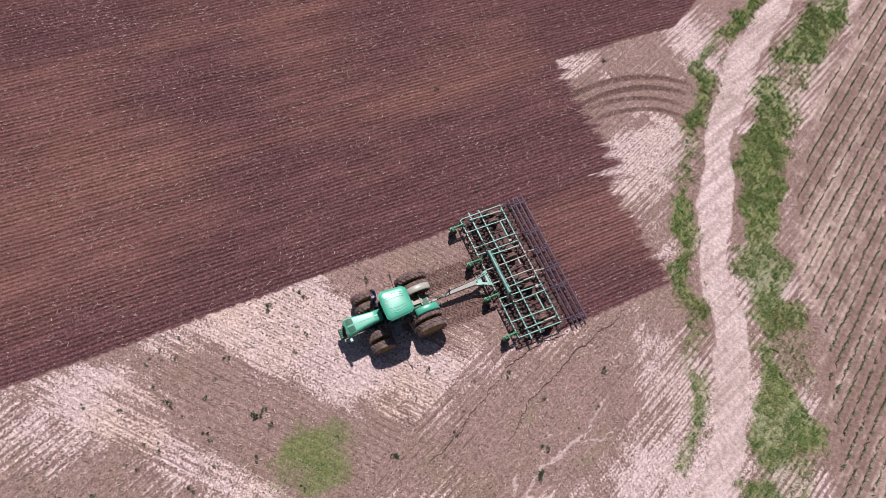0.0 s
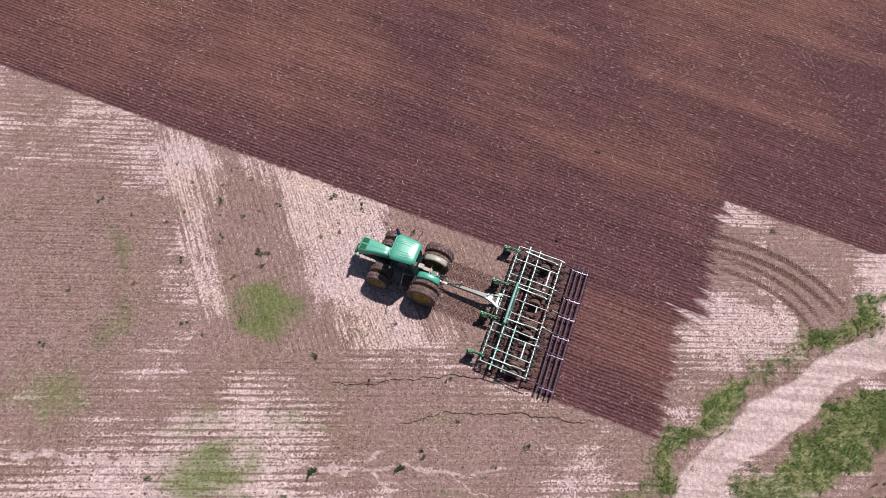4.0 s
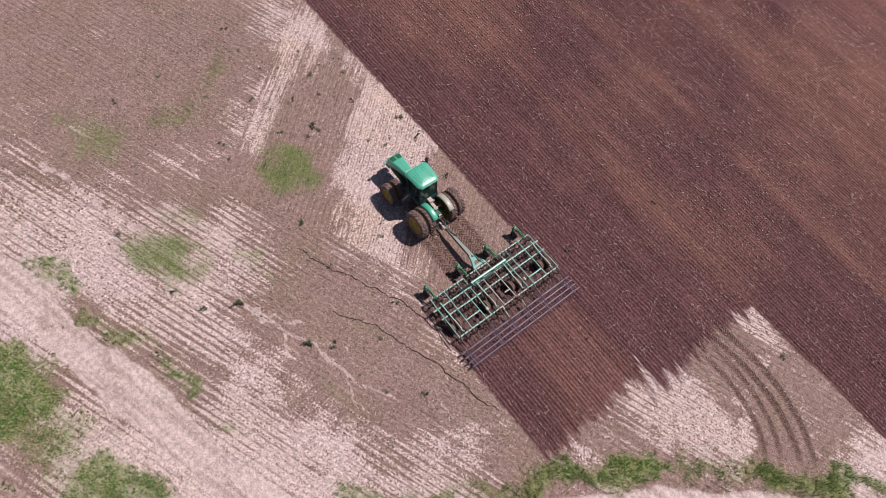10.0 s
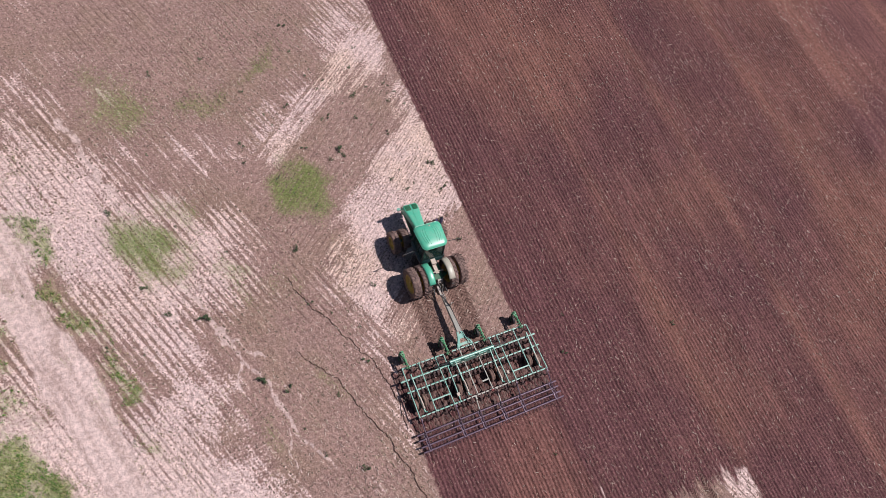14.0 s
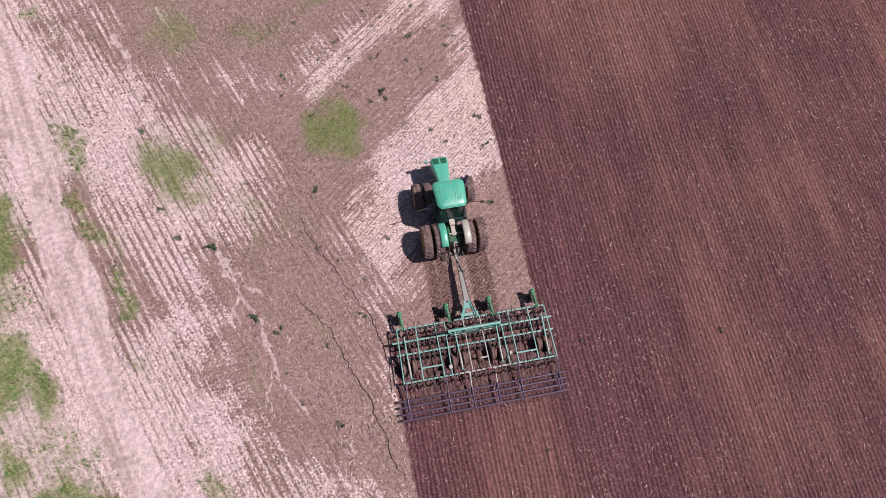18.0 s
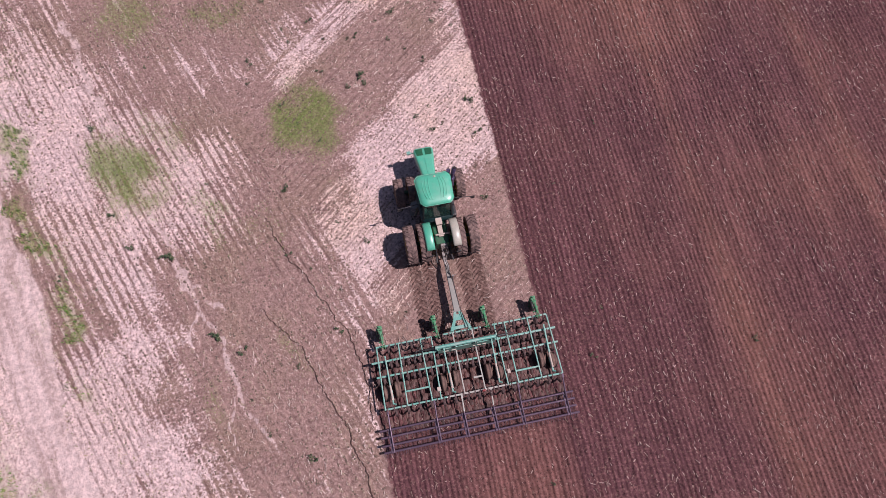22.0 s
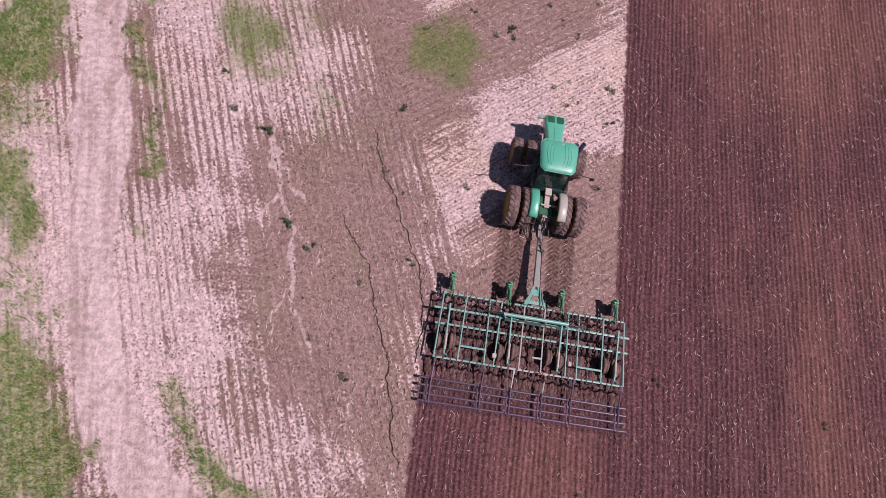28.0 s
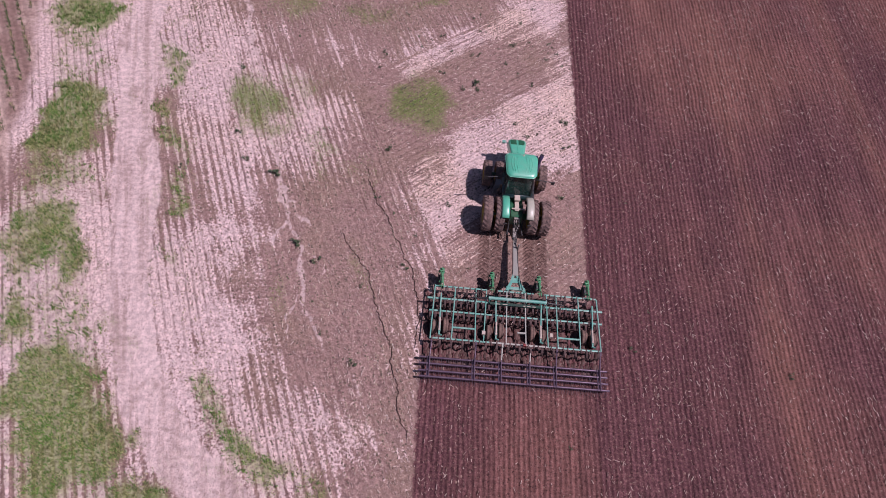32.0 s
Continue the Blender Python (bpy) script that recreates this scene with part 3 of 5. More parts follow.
    ragged = verge + (layered(x, y, 1.4, 44, 3) - 0.5) * 2.6
    band_1 = np.exp(-((ragged - 0.9) / 0.75) ** 2)
    band_2 = np.exp(-((ragged - 6.7) / 2.0) ** 4)
    out["road"] = np.exp(-((verge - 3.1) / 1.15) ** 4) * (0.8 + 0.5 * gaps)
    green = band_1 * (0.14 + 0.40 * smooth(gaps, 0.40, 0.62) + 0.42 * smooth(-y, 14.0, 17.0)) + band_2 * (0.42 + 0.68 * smooth(layered(x, y, 4.5, 51, 3), 0.40, 0.58))
    green += 0.20 * smooth(verge, -0.8, 1.0) * smooth(-verge, -9.4, -8.0) * smooth(gaps, 0.45, 0.65)
    for cx, cy, rx, ry, turn, amount in GREENS:
        dx, dy = x - cx + (layered(x, y, 1.8, 60) - 0.5) * 3.4, y - cy + (layered(x, y, 1.8, 64) - 0.5) * 3.4
        u, v = dx * math.cos(turn) + dy * math.sin(turn), -dx * math.sin(turn) + dy * math.cos(turn)
        green = np.maximum(green, amount * smooth(1.55 - np.hypot(u / rx, v / ry), 0.0, 1.4))
    out["green"] = green * smooth(-out["till"], -0.2, 0.2)
    out["crop"] = np.clip(verge - 9.6 + (layered(x, y, 4.0, 48) - 0.5) * 1.2, -2, 2)
    # ruts
    rut, run, offset = np.zeros(x.shape), np.zeros(x.shape), np.zeros(x.shape)
    for pts, wide, amount in ((TURN_1, 0.26, 1.15), (TURN_2, 0.22, 0.95)):
        d, s = line_distance(x, y, pts)
        for shift in (-0.48, 0.48):
            k = amount * np.exp(-((d - shift) / wide) ** 4) * (0.62 + 0.6 * layered(x, y, 2.2, 80, 2)) * smooth(s, 0.0, 4.0) * smooth(s[np.isfinite(s)].max() - s, 0.0, 2.5)
            run, offset = np.where(k > rut, s * 1.6, run), np.where(k > rut, d - shift, offset)
            rut = np.maximum(rut, k)
    rut *= smooth(-verge, -0.6, 0.6)
    for cx in (-1.57, -0.9, 0.9, 1.57):
        k = 1.15 * np.exp(-((x - cx) / 0.32) ** 4) * smooth(-y, 0.2, 1.2) * smooth(y, -6.2, -5.4)
        run, offset = np.where(k > rut, y, run), np.where(k > rut, x - cx, offset)
        rut = np.maximum(rut, k)
    out["rut"], out["rut_along"], out["rut_across"] = rut, run, offset
    return out


def axis(*spans):
    """Grid lines: (from, to, step) spans one after the other."""
    out = []
    for a, b, s in spans:
        out.append(np.arange(a, b - s * 0.3, s))
    return np.concatenate(out + [[spans[-1][1]]])


def build_ground():
    far = [-1500, -700, -320, -160, -90]
    xs = np.concatenate([far, axis((-60, -30, 0.8), (-30, -17, 0.22), (-17, -8, 0.09), (-8, -4.8, 0.2), (-4.8, 4, 0.045), (4, 20, 0.034), (20, 40, 0.042), (40, 62, 0.3)), [90, 160, 320, 700, 1500]])
    ys = np.concatenate([far, axis((-62, -36, 0.7), (-36, -10, 0.30), (-10, 12, 0.15), (12, 34, 0.30), (34, 60, 0.8)), [90, 160, 320, 700, 1500]])
    gx, gy = np.meshgrid(xs, ys, indexing="ij")
    x, y = gx.ravel(), gy.ravel()
    f = fields(x, y)
    tilled = smooth(f["till"], -0.05, 0.2)
    under = smooth(-y, 5.6, 6.2) * smooth(y, -9.2, -8.4) * smooth(4.4 - np.abs(x), 0, 0.4)
    fresh = tilled * (0.80 + 0.20 * smooth(-x, -4.4, -3.6))
    lines = np.sin(2 * math.pi * (x + (layered(x, y, 2.0, 70, 2) - 0.5) * 0.16) / np.where(x < 4.1, 0.235, 0.25))
    lines = np.sign(lines) * np.abs(lines) ** 0.75 + 0.9 * (layered(x, y * 0.22, 0.5, 75, 2) - 0.5)
    z = fresh * 0.032 * lines * (0.5 + 0.9 * layered(x, y, 0.8, 71, 2))
    z += tilled * under * (0.05 * lines * (0.3 + 1.2 * layered(x, y, 0.7, 77, 2)) - 0.02)
    z += tilled * 0.022 * (layered(x, y, 0.45, 72, 2) - 0.5)
    z += (layered(x, y, 6.0, 73, 3) - 0.5) * 0.05 * (1 - tilled) - 0.02 * f["rut"] - 0.012
    z *= smooth(-np.hypot(x, y), -120, -60)
    nx, ny = len(xs), len(ys)
    i = (np.arange(nx - 1)[:, None] * ny + np.arange(ny - 1)[None, :]).ravel()
    quads = np.stack([i, i + ny, i + ny + 1, i + 1], 1)
    co = np.stack([x, y, z], 1)
    mean = lambda key: f[key][quads].mean(1)
    kind = np.where(mean("till") > 0, 1, np.where(mean("crop") > 0, 2, np.where(mean("road") > 0.5, 3, 0)))
    for k, (name, label, category) in enumerate((("ground", "crusted pale pink and brown farm soil with old crop rows", "ground"),
                                                 ("tilled_field", "freshly tilled dark reddish-brown soil in fine furrows", "tilled field"),
                                                 ("crop_field", "brown soil of a field sown in rows", "crop field"),
                                                 ("dirt_road", "pale rutted dirt road along the field", "dirt road"))):
        used, faces = np.unique(quads[kind == k], return_inverse=True)
        me = mesh_from(name, co[used], faces.reshape(-1, 4), SOIL)
        for key in ("till", "tone", "fray", "zone", "pale", "wash", "road", "green", "crop", "rut", "rut_along", "rut_across"):
            a = me.attributes.new(key, "FLOAT", "POINT")
            a.data.foreach_set("value", f[key][used].astype(np.float32))
        me.polygons.foreach_set("use_smooth", np.ones(len(me.polygons), dtype=bool))
        tagged(new(name, me), label, category, kind="structure")


build_ground()


# ---- the tractor ----
def tyre_mesh(r, w, lugs, rim_r):
    """A tractor tyre round X with a herringbone tread."""
    bm = bmesh.new()
    rb = r - 0.05
    spun(bm, [(-w * 0.36, rim_r), (-w * 0.47, rim_r + 0.10), (-w * 0.5, (rim_r + rb) / 2), (-w * 0.47, rb - 0.05), (-w * 0.36, rb), (0, rb + 0.012),
              (w * 0.36, rb), (w * 0.47, rb - 0.05), (w * 0.5, (rim_r + rb) / 2), (w * 0.47, rim_r + 0.10), (w * 0.36, rim_r)], 40)
    step = 2 * math.pi / lugs
    for side in (-1, 1):
        for k in range(lugs):
            a0 = step * (k + (0.5 if side > 0 else 0))
            ring = []
            for x, a, rr in ((0.0, 0.0, rb), (w * 0.49, 0.85 * step, rb - 0.05)):
                for da, dr in ((-0.13, -0.02), (0.13, -0.02), (0.10, 0.05), (-0.10, 0.05)):
                    ang, rad = a0 + a + da * step * 1.5, rr + dr + (0.03 if dr > 0 and x > 0 else 0)
                    ring.append(bm.verts.new((side * x, rad * math.cos(ang), rad * math.sin(ang))))
            q0, q1 = ring[:4], ring[4:]
            for i in range(4):
                bm.faces.new((q0[i], q0[(i + 1) % 4], q1[(i + 1) % 4], q1[i]))
            bm.faces.new(q0)
            bm.faces.new(q1)
    return bm


def rim_mesh(r, w, dish):
    """A steel wheel disc round X with a dished face, open to +X."""
    bm = bmesh.new()
    spun(bm, [(-w * 0.40, r + 0.012), (w * 0.40, r + 0.012), (w * 0.42, r - 0.03), (w * 0.33, r - 0.05), (dish, r * 0.72), (dish + 0.03, r * 0.45), (dish + 0.02, r * 0.30),
              (dish - 0.03, r * 0.30), (dish - 0.02, r * 0.72), (-w * 0.33, r - 0.05), (-w * 0.42, r - 0.03)], 32)
    for k in range(8):
        a = 2 * math.pi * k / 8
        rod(bm, (dish + 0.0, r * 0.37 * math.cos(a), r * 0.37 * math.sin(a)), (dish + 0.055, r * 0.37 * math.cos(a), r * 0.37 * math.sin(a)), 0.02, 6)
    return bm


def hub_mesh(r, w):
    bm = bmesh.new()
    rod(bm, (-w * 0.3, 0, 0), (w * 0.3, 0, 0), r, 16)
    rod(bm, (w * 0.3, 0, 0), (w * 0.36, 0, 0), r * 0.7, 12)
    return bm


def build_wheels(parent, centres, r, w, lugs, rim_r, dish, tyre_mat, rim_mat, hub_mat):
    """One wheel of hub, tyre and rim; the rest share its meshes."""
    first = None
    for cx, cy, cz in centres:
        m = pose(cx, cy, cz, rng.random() * 40, 0, 0 if cx > 0 else 180)
        if first is None:
            hub = part("wheel", hub_mesh(rim_r * 0.3, w), hub_mat, parent)
            hub.matrix_basis = m
            tyre = part("tyre", tyre_mesh(r, w, lugs, rim_r), tyre_mat, hub, "dusty black tyre with deep lugs")
            rim = part("rim", rim_mesh(rim_r, w, dish), rim_mat, hub)
            first = (hub, tyre, rim)
        else:
            hub = again(first[0], m, parent)
            again(first[1], Matrix.Identity(4), hub)
            again(first[2], Matrix.Identity(4), hub)


def build_tractor():
    t = thing("tractor", pose(0, 0, 0), "green farm tractor with dual wheels, pulling a cultivator", "tractor")
    ra, fa = -0.70, 2.30
    # wheels
    build_wheels(t, [(sx * x, ra, 0.97) for sx in (-1, 1) for x in (0.90, 1.57)], 0.98, 0.50, 22, 0.60, 0.06, RUBBER, YELLOW, YELLOW)
    build_wheels(t, [(sx * x, fa, 0.74) for sx in (-1, 1) for x in (0.90, 1.57)], 0.75, 0.46, 20, 0.42, 0.05, RUBBER, YELLOW, YELLOW)
    # axles and chassis
    bm = bmesh.new()
    rod(bm, (-1.75, ra, 0.97), (1.75, ra, 0.97), 0.085, 14)
    for s in (-1, 1):
        rod(bm, (s * 0.35, ra, 0.97), (s * 0.62, ra, 0.97), 0.21, 16, 0.14)
    part("rear_axle", bm, DEEP_GREEN, t)
    bm = bmesh.new()
    box(bm, (0, fa, 0.72), (1.35, 0.22, 0.2), 0.04)
    rod(bm, (-1.70, fa, 0.74), (1.70, fa, 0.74), 0.09, 12)
    part("front_axle", bm, DEEP_GREEN, t)
    bm = bmesh.new()
    loft(bm, [rounded(0, 1.0, 0.66, 0.72, 0.06, -1.05), rounded(0, 1.0, 0.74, 0.78, 0.08, -0.3), rounded(0, 0.95, 0.62, 0.62, 0.06, 0.6), rounded(0, 0.95, 0.55, 0.6, 0.06, 3.3), rounded(0, 0.9, 0.5, 0.5, 0.05, 3.9)])
    part("chassis", bm, DEEP_GREEN, t)
    bm = bmesh.new()
    box(bm, (0, 2.75, 1.28), (0.56, 1.9, 0.55), 0.05)
    for k in range(4):
        box(bm, (-0.30, 2.2 + 0.36 * k, 1.32), (0.05, 0.22, 0.3), 0.015)
        box(bm, (0.30, 2.2 + 0.36 * k, 1.32), (0.05, 0.22, 0.3), 0.015)
    part("engine", bm, BLACK, t)
    # hood: narrow at the cab, wide and rounded at the nose
    bm = bmesh.new()
    prof = [(1.92, 0.62, 2.03, 0.46), (2.5, 0.66, 2.03, 0.48), (3.1, 0.78, 1.99, 0.52), (3.6, 0.92, 1.94, 0.60), (3.92, 0.96, 1.89, 0.66), (4.05, 0.90, 1.84, 0.66), (4.10, 0.80, 1.79, 0.58)]
    loft(bm, [rounded(0, top - h / 2, w, h, 0.13, y, 5) for y, w, top, h in [(y, w * 1.06, top, h) for y, w, top, h in prof]])
    hood = part("hood", bm, GREEN, t, "glossy green hood tapering towards the cab", True)
    for s in (-1, 1):
        bm = bmesh.new()
        loft(bm, [[(s * 0.06, y0, z + 0.012), (s * x1, y0, z - 0.004), (s * x1, y0, z - 0.03), (s * 0.06, y0, z - 0.03)] for y0, x1, z in ((3.60, 0.38, 1.945), (3.80, 0.41, 1.916), (4.00, 0.40, 1.876))])
        for k in range(5):
            box(bm, (s * 0.215, 3.65 + 0.08 * k, 1.950 - 0.0165 * k), (0.29, 0.012, 0.01), 0.002)
        part("air_screen", bm, DEEP_GREEN, hood, "dark green slotted screen")
    bm = bmesh.new()
    loft(bm, [[(-0.03, y0, z + 0.014), (0.03, y0, z + 0.014), (0.03, y0, z - 0.02), (-0.03, y0, z - 0.02)] for y0, z in ((1.95, 2.03), (2.5, 2.03), (3.1, 1.99), (3.6, 1.94), (3.98, 1.875))])
    part("centre_ridge", bm, GREEN, hood)
    bm = bmesh.new()
    box(bm, (0, 4.085, 1.42), (0.74, 0.06, 0.62), 0.03)
    for k in range(7):
        box(bm, (0, 4.12, 1.18 + 0.075 * k), (0.66, 0.02, 0.018), 0.004)
    part("grille", bm, BLACK, t)
    for s in (-1, 1):
        bm = bmesh.new()
        box(bm, (s * 0.27, 4.115, 1.69), (0.2, 0.05, 0.11), 0.02)
        part("headlight", bm, CREAM, t)
    bm = bmesh.new()
    for k in range(5):
        box(bm, (-0.24 + 0.12 * k, 4.22, 0.82), (0.105, 0.34, 0.40), 0.025)
    box(bm, (0, 4.05, 0.82), (0.62, 0.14, 0.28), 0.02)
    part("front_weights", bm, DEEP_GREEN, t)
    bm = bmesh.new()
    rod(bm, (-0.45, 3.98, 1.55), (-0.70, 4.0, 1.62), 0.03, 8)
    box(bm, (-0.74, 4.0, 1.63), (0.20, 0.17, 0.13), 0.025)
    part("marker_lamp", bm, FRAME_GREEN, t)
    # cab
    bm = bmesh.new()
    loft(bm, [rounded_flat(0, 1.02, 1.34, 1.55, 0.2, 1.05), rounded_flat(0, 0.98, 1.62, 1.76, 0.3, 1.40), rounded_flat(0, 0.98, 1.68, 1.78, 0.32, 1.62)])
    cab = part("cab", bm, CAB_SHELL, t, "dark teal cab body under a green roof", True)
    corners = [(-0.72, 1.78), (0.72, 1.78), (0.72, 0.24), (-0.72, 0.24)]
    for (x0, y0), (x1, y1) in zip(corners, [(-0.70, 1.62), (0.70, 1.62), (0.66, 0.46), (-0.66, 0.46)]):
        part("cab_post", beam(bmesh.new(), (x0, y0, 1.55), (x1, y1, 2.98), 0.075, 0.075, 0.012), BLACK, cab)
    for s in (-1, 1):
        part("cab_post", beam(bmesh.new(), (s * 0.745, 0.95, 1.58), (s * 0.71, 0.95, 2.98), 0.06, 0.06, 0.01), BLACK, cab)
    top4 = [(-0.70, 1.62), (0.70, 1.62), (0.66, 0.46), (-0.66, 0.46)]
    for i, nm in enumerate(("windscreen", "side_window", "rear_window", "side_window")):
        j = (i + 1) % 4
        a, b, c, d = Vector((*corners[i], 1.62)), Vector((*corners[j], 1.62)), Vector((*top4[j], 2.96)), Vector((*top4[i], 2.96))
        mid = (a + b + c + d) / 4
        inward = (Vector((0, 1.05, mid.z)) - mid).normalized() * 0.012
        bm = bmesh.new()
        loft(bm, [[q + (mid - q).normalized() * 0.035 for q in (a, b, c, d)], [q + (mid - q).normalized() * 0.035 + inward for q in (a, b, c, d)]])
        part(nm, bm, GLASS, cab)
    bm = bmesh.new()
    box(bm, (0, 0.95, 1.72), (0.55, 0.55, 0.16), 0.05)
    box(bm, (0, 0.68, 2.1), (0.5, 0.14, 0.7), 0.05)
    part("seat", bm, BLACK, cab)
    bm = bmesh.new()
    secs = []
    for z, w, d, cy, r in ((2.90, 1.50, 1.44, 1.13, 0.20), (2.98, 1.62, 1.54, 1.13, 0.24), (3.05, 1.65, 1.56, 1.13, 0.26), (3.105, 1.58, 1.48, 1.13, 0.26), (3.155, 1.36, 1.26, 1.14, 0.24), (3.195, 0.9, 0.85, 1.14, 0.2), (3.212, 0.45, 0.42, 1.14, 0.1)):
        ring = rounded_flat(0, cy, w * 1.05, d * 1.02, r, z)
        secs.append([(x * (1.0 - 0.085 * max(0.0, (cy + 0.2 - y)) / 0.8) * (0.985 + 0.035 * (1 - ((y - cy) / (d / 2 + 0.02)) ** 2)), y + 0.05 * (1 - (2 * x / w) ** 2) * (1 if y > cy else -0.6), zz) for x, y, zz in ring])
    loft(bm, secs)
    roof = part("roof", bm, GREEN, cab, "glossy green roof with pressed ridges", True)
    # pressed welts bow outwards on either side of the plain middle
    for side in (-1, 1):
        for base, bow, reach in ((0.22, 0.06, 0.58), (0.36, 0.07, 0.55), (0.49, 0.08, 0.48)):
            bm = bmesh.new()
            line = []
            for k in range(11):
                y = 1.12 + (k - 5) / 5 * reach
                x = side * (base + bow * (1 - ((k - 5) / 5) ** 2)) * (1.0 - 0.085 * max(0.0, 1.33 - y) / 0.8)
                q = max(abs(x) / 0.80, abs(y - 1.14) / 0.76)
                z = float(np.interp(q, (0.28, 0.57, 0.86, 1.0), (3.212, 3.195, 3.155, 3.105)))
                line.append([(x - 0.028, y, z - 0.006), (x - 0.012, y, z + 0.016), (x + 0.012, y, z + 0.016), (x + 0.028, y, z - 0.006), (x, y, z - 0.03)])
            loft(bm, line)
            part("roof_welt", bm, GREEN, cab)
    bm = bmesh.new()
    rim = [(x * (1.0 - 0.085 * max(0.0, 1.33 - y) / 0.8) * (0.985 + 0.035 * (1 - ((y - 1.13) / 0.81) ** 2)), y + 0.05 * (1 - (x / 0.87) ** 2) * (1 if y > 1.13 else -0.6), z) for x, y, z in rounded_flat(0, 1.13, 1.735, 1.59, 0.26, 3.035)]
    hose(bm, rim + rim[:1], 0.022, 6)
    part("roof_rim", bm, GREEN, cab)
    bm = bmesh.new()
    bmesh.ops.create_uvsphere(bm, u_segments=12, v_segments=8, radius=0.07, matrix=Matrix.Translation((0.1, 1.74, 3.13)))
    rod(bm, (0.1, 1.74, 3.08), (0.1, 1.74, 3.12), 0.085, 12)
    part("receiver", bm, CREAM, cab)
    for s in (-1, 1):
        for y, nm in ((1.88, "work_lamp"), (0.36, "work_lamp")):
            bm = bmesh.new()
            box(bm, (s * 0.52, y, 2.90), (0.2, 0.09, 0.1), 0.02)
            part(nm, bm, BLACK, cab)
    # rear fenders over the inner wheels
    for s in (-1, 1):
        bm = bmesh.new()
        secs = []
        for k in range(11):
            a = radians(134 - 8.6 * k)
            c, d = -math.cos(a), math.sin(a)
            rr = 1.07
            y, z = ra - c * rr, 0.97 + d * rr
            yi, zi = ra - c * (rr - 0.04), 0.97 + d * (rr - 0.04)
            secs.append([(s * 0.46, y, z - 0.02), (s * 0.54, y, z + 0.015), (s * 0.80, y, z + 0.015), (s * 0.87, y, z - 0.045), (s * 0.87, yi, zi - 0.06), (s * 0.46, yi, zi - 0.03)])
        loft(bm, secs)
        part("rear_fender", bm, GREEN if s < 0 else PALE_GREEN, t, "glossy curved green fender" if s < 0 else "curved pale fender", True)
        bm = bmesh.new()
        box(bm, (s * 0.66, -1.66, 1.50), (0.24, 0.05, 0.09), 0.015)
        part("tail_lamp", bm, BLACK, t)
    # rear deck, linkage and drawbar
    bm = bmesh.new()
    box(bm, (0.0, 0.02, 1.60), (0.32, 0.36, 0.16), 0.03)
    box(bm, (0.0, -0.42, 1.46), (0.24, 0.62, 0.08), 0.02)
    part("rear_cover", bm, CREAM, t, "dusty cream cover plate")
    bm = bmesh.new()
    rod(bm, (-0.28, -0.62, 1.50), (0.42, -0.62, 1.50), 0.045, 10)
    part("rockshaft", bm, CREAM, t)
    for s in (-1, 1):
        bm = beam(bmesh.new(), (s * 0.30, -0.95, 0.72), (s * 0.42, -1.75, 0.62), 0.07, 0.11, 0.015)
        rod(bm, (s * 0.34, -0.66, 1.46), (s * 0.38, -1.45, 0.68), 0.028, 8)
        part("lift_arm", bm, BLACK, t)
    bm = bmesh.new()
    beam(bm, (0, -0.9, 0.52), (0, -1.95, 0.48), 0.13, 0.06, 0.012)
    rod(bm, (0, -1.88, 0.40), (0, -1.88, 0.62), 0.03, 8)
    part("drawbar", bm, STEEL, t)
    bm = bmesh.new()
    box(bm, (0.05, -1.08, 1.12), (0.34, 0.14, 0.36), 0.03)
    for x in (-0.08, 0.02, 0.12, 0.2):
        rod(bm, (x, -1.15, 1.08), (x, -1.27, 1.05), 0.025, 8)
        rod(bm, (x, -1.15, 1.2), (x, -1.27, 1.18), 0.025, 8)
    part("hydraulic_couplers", bm, STEEL, t)
    for k, (x, dz) in enumerate(((-0.08, 0.0), (0.02, 0.06), (0.12, 0.02), (0.2, -0.04))):
        bm = bmesh.new()
        hose(bm, [(x, -1.25, 1.06), (x * 0.8 + 0.03, -1.5, 1.06 + dz), (x * 0.5 - 0.03, -1.75, 0.86 + dz), (x * 0.4 + 0.03, -2.05, 0.76), (x * 0.3, -2.4, 0.78)], 0.016)
        part("hydraulic_hose", bm, BLACK if k % 2 else STEEL, t)
    # exhaust, intake, mirrors, steps, tanks
    bm = bmesh.new()
    rod(bm, (1.04, 1.92, 1.52), (1.04, 1.94, 2.35), 0.15, 16)
    rod(bm, (1.04, 1.94, 2.3), (1.10, 2.00, 2.74), 0.105, 14)
    rod(bm, (1.10, 2.00, 2.70), (1.17, 2.12, 2.92), 0.11, 14)
    rod(bm, (0.30, 2.2, 1.66), (1.04, 1.94, 1.66), 0.07, 10)
    stack = part("exhaust_stack", bm, INDIGO, t, "dark indigo exhaust stack")
    bm = bmesh.new()
    rod(bm, (1.16, 2.10, 2.90), (1.18, 2.14, 2.96), 0.09, 14)
    part("tailpipe", bm, BLACK, stack)
    bm = bmesh.new()
    rod(bm, (0.90, 2.14, 1.6), (0.90, 2.14, 2.55), 0.075, 12)
    rod(bm, (0.90, 2.14, 2.55), (0.90, 2.14, 2.72), 0.10, 12)
    part("air_intake", bm, INDIGO, t)
    for s in (-1, 1):
        bm = bmesh.new()
        rod(bm, (s * 0.74, 0.80, 2.40), (s * 1.72, 0.70, 2.40), 0.022, 8)
        box(bm, (s * 1.82, 0.68, 2.34), (0.20, 0.04, 0.24), 0.015)
        part("mirror", bm, BLACK, t)
    bm = bmesh.new()
    for k in range(4):
        box(bm, (-0.96 - 0.03 * k, 1.22, 1.35 - 0.26 * k), (0.34, 0.42, 0.035), 0.008)
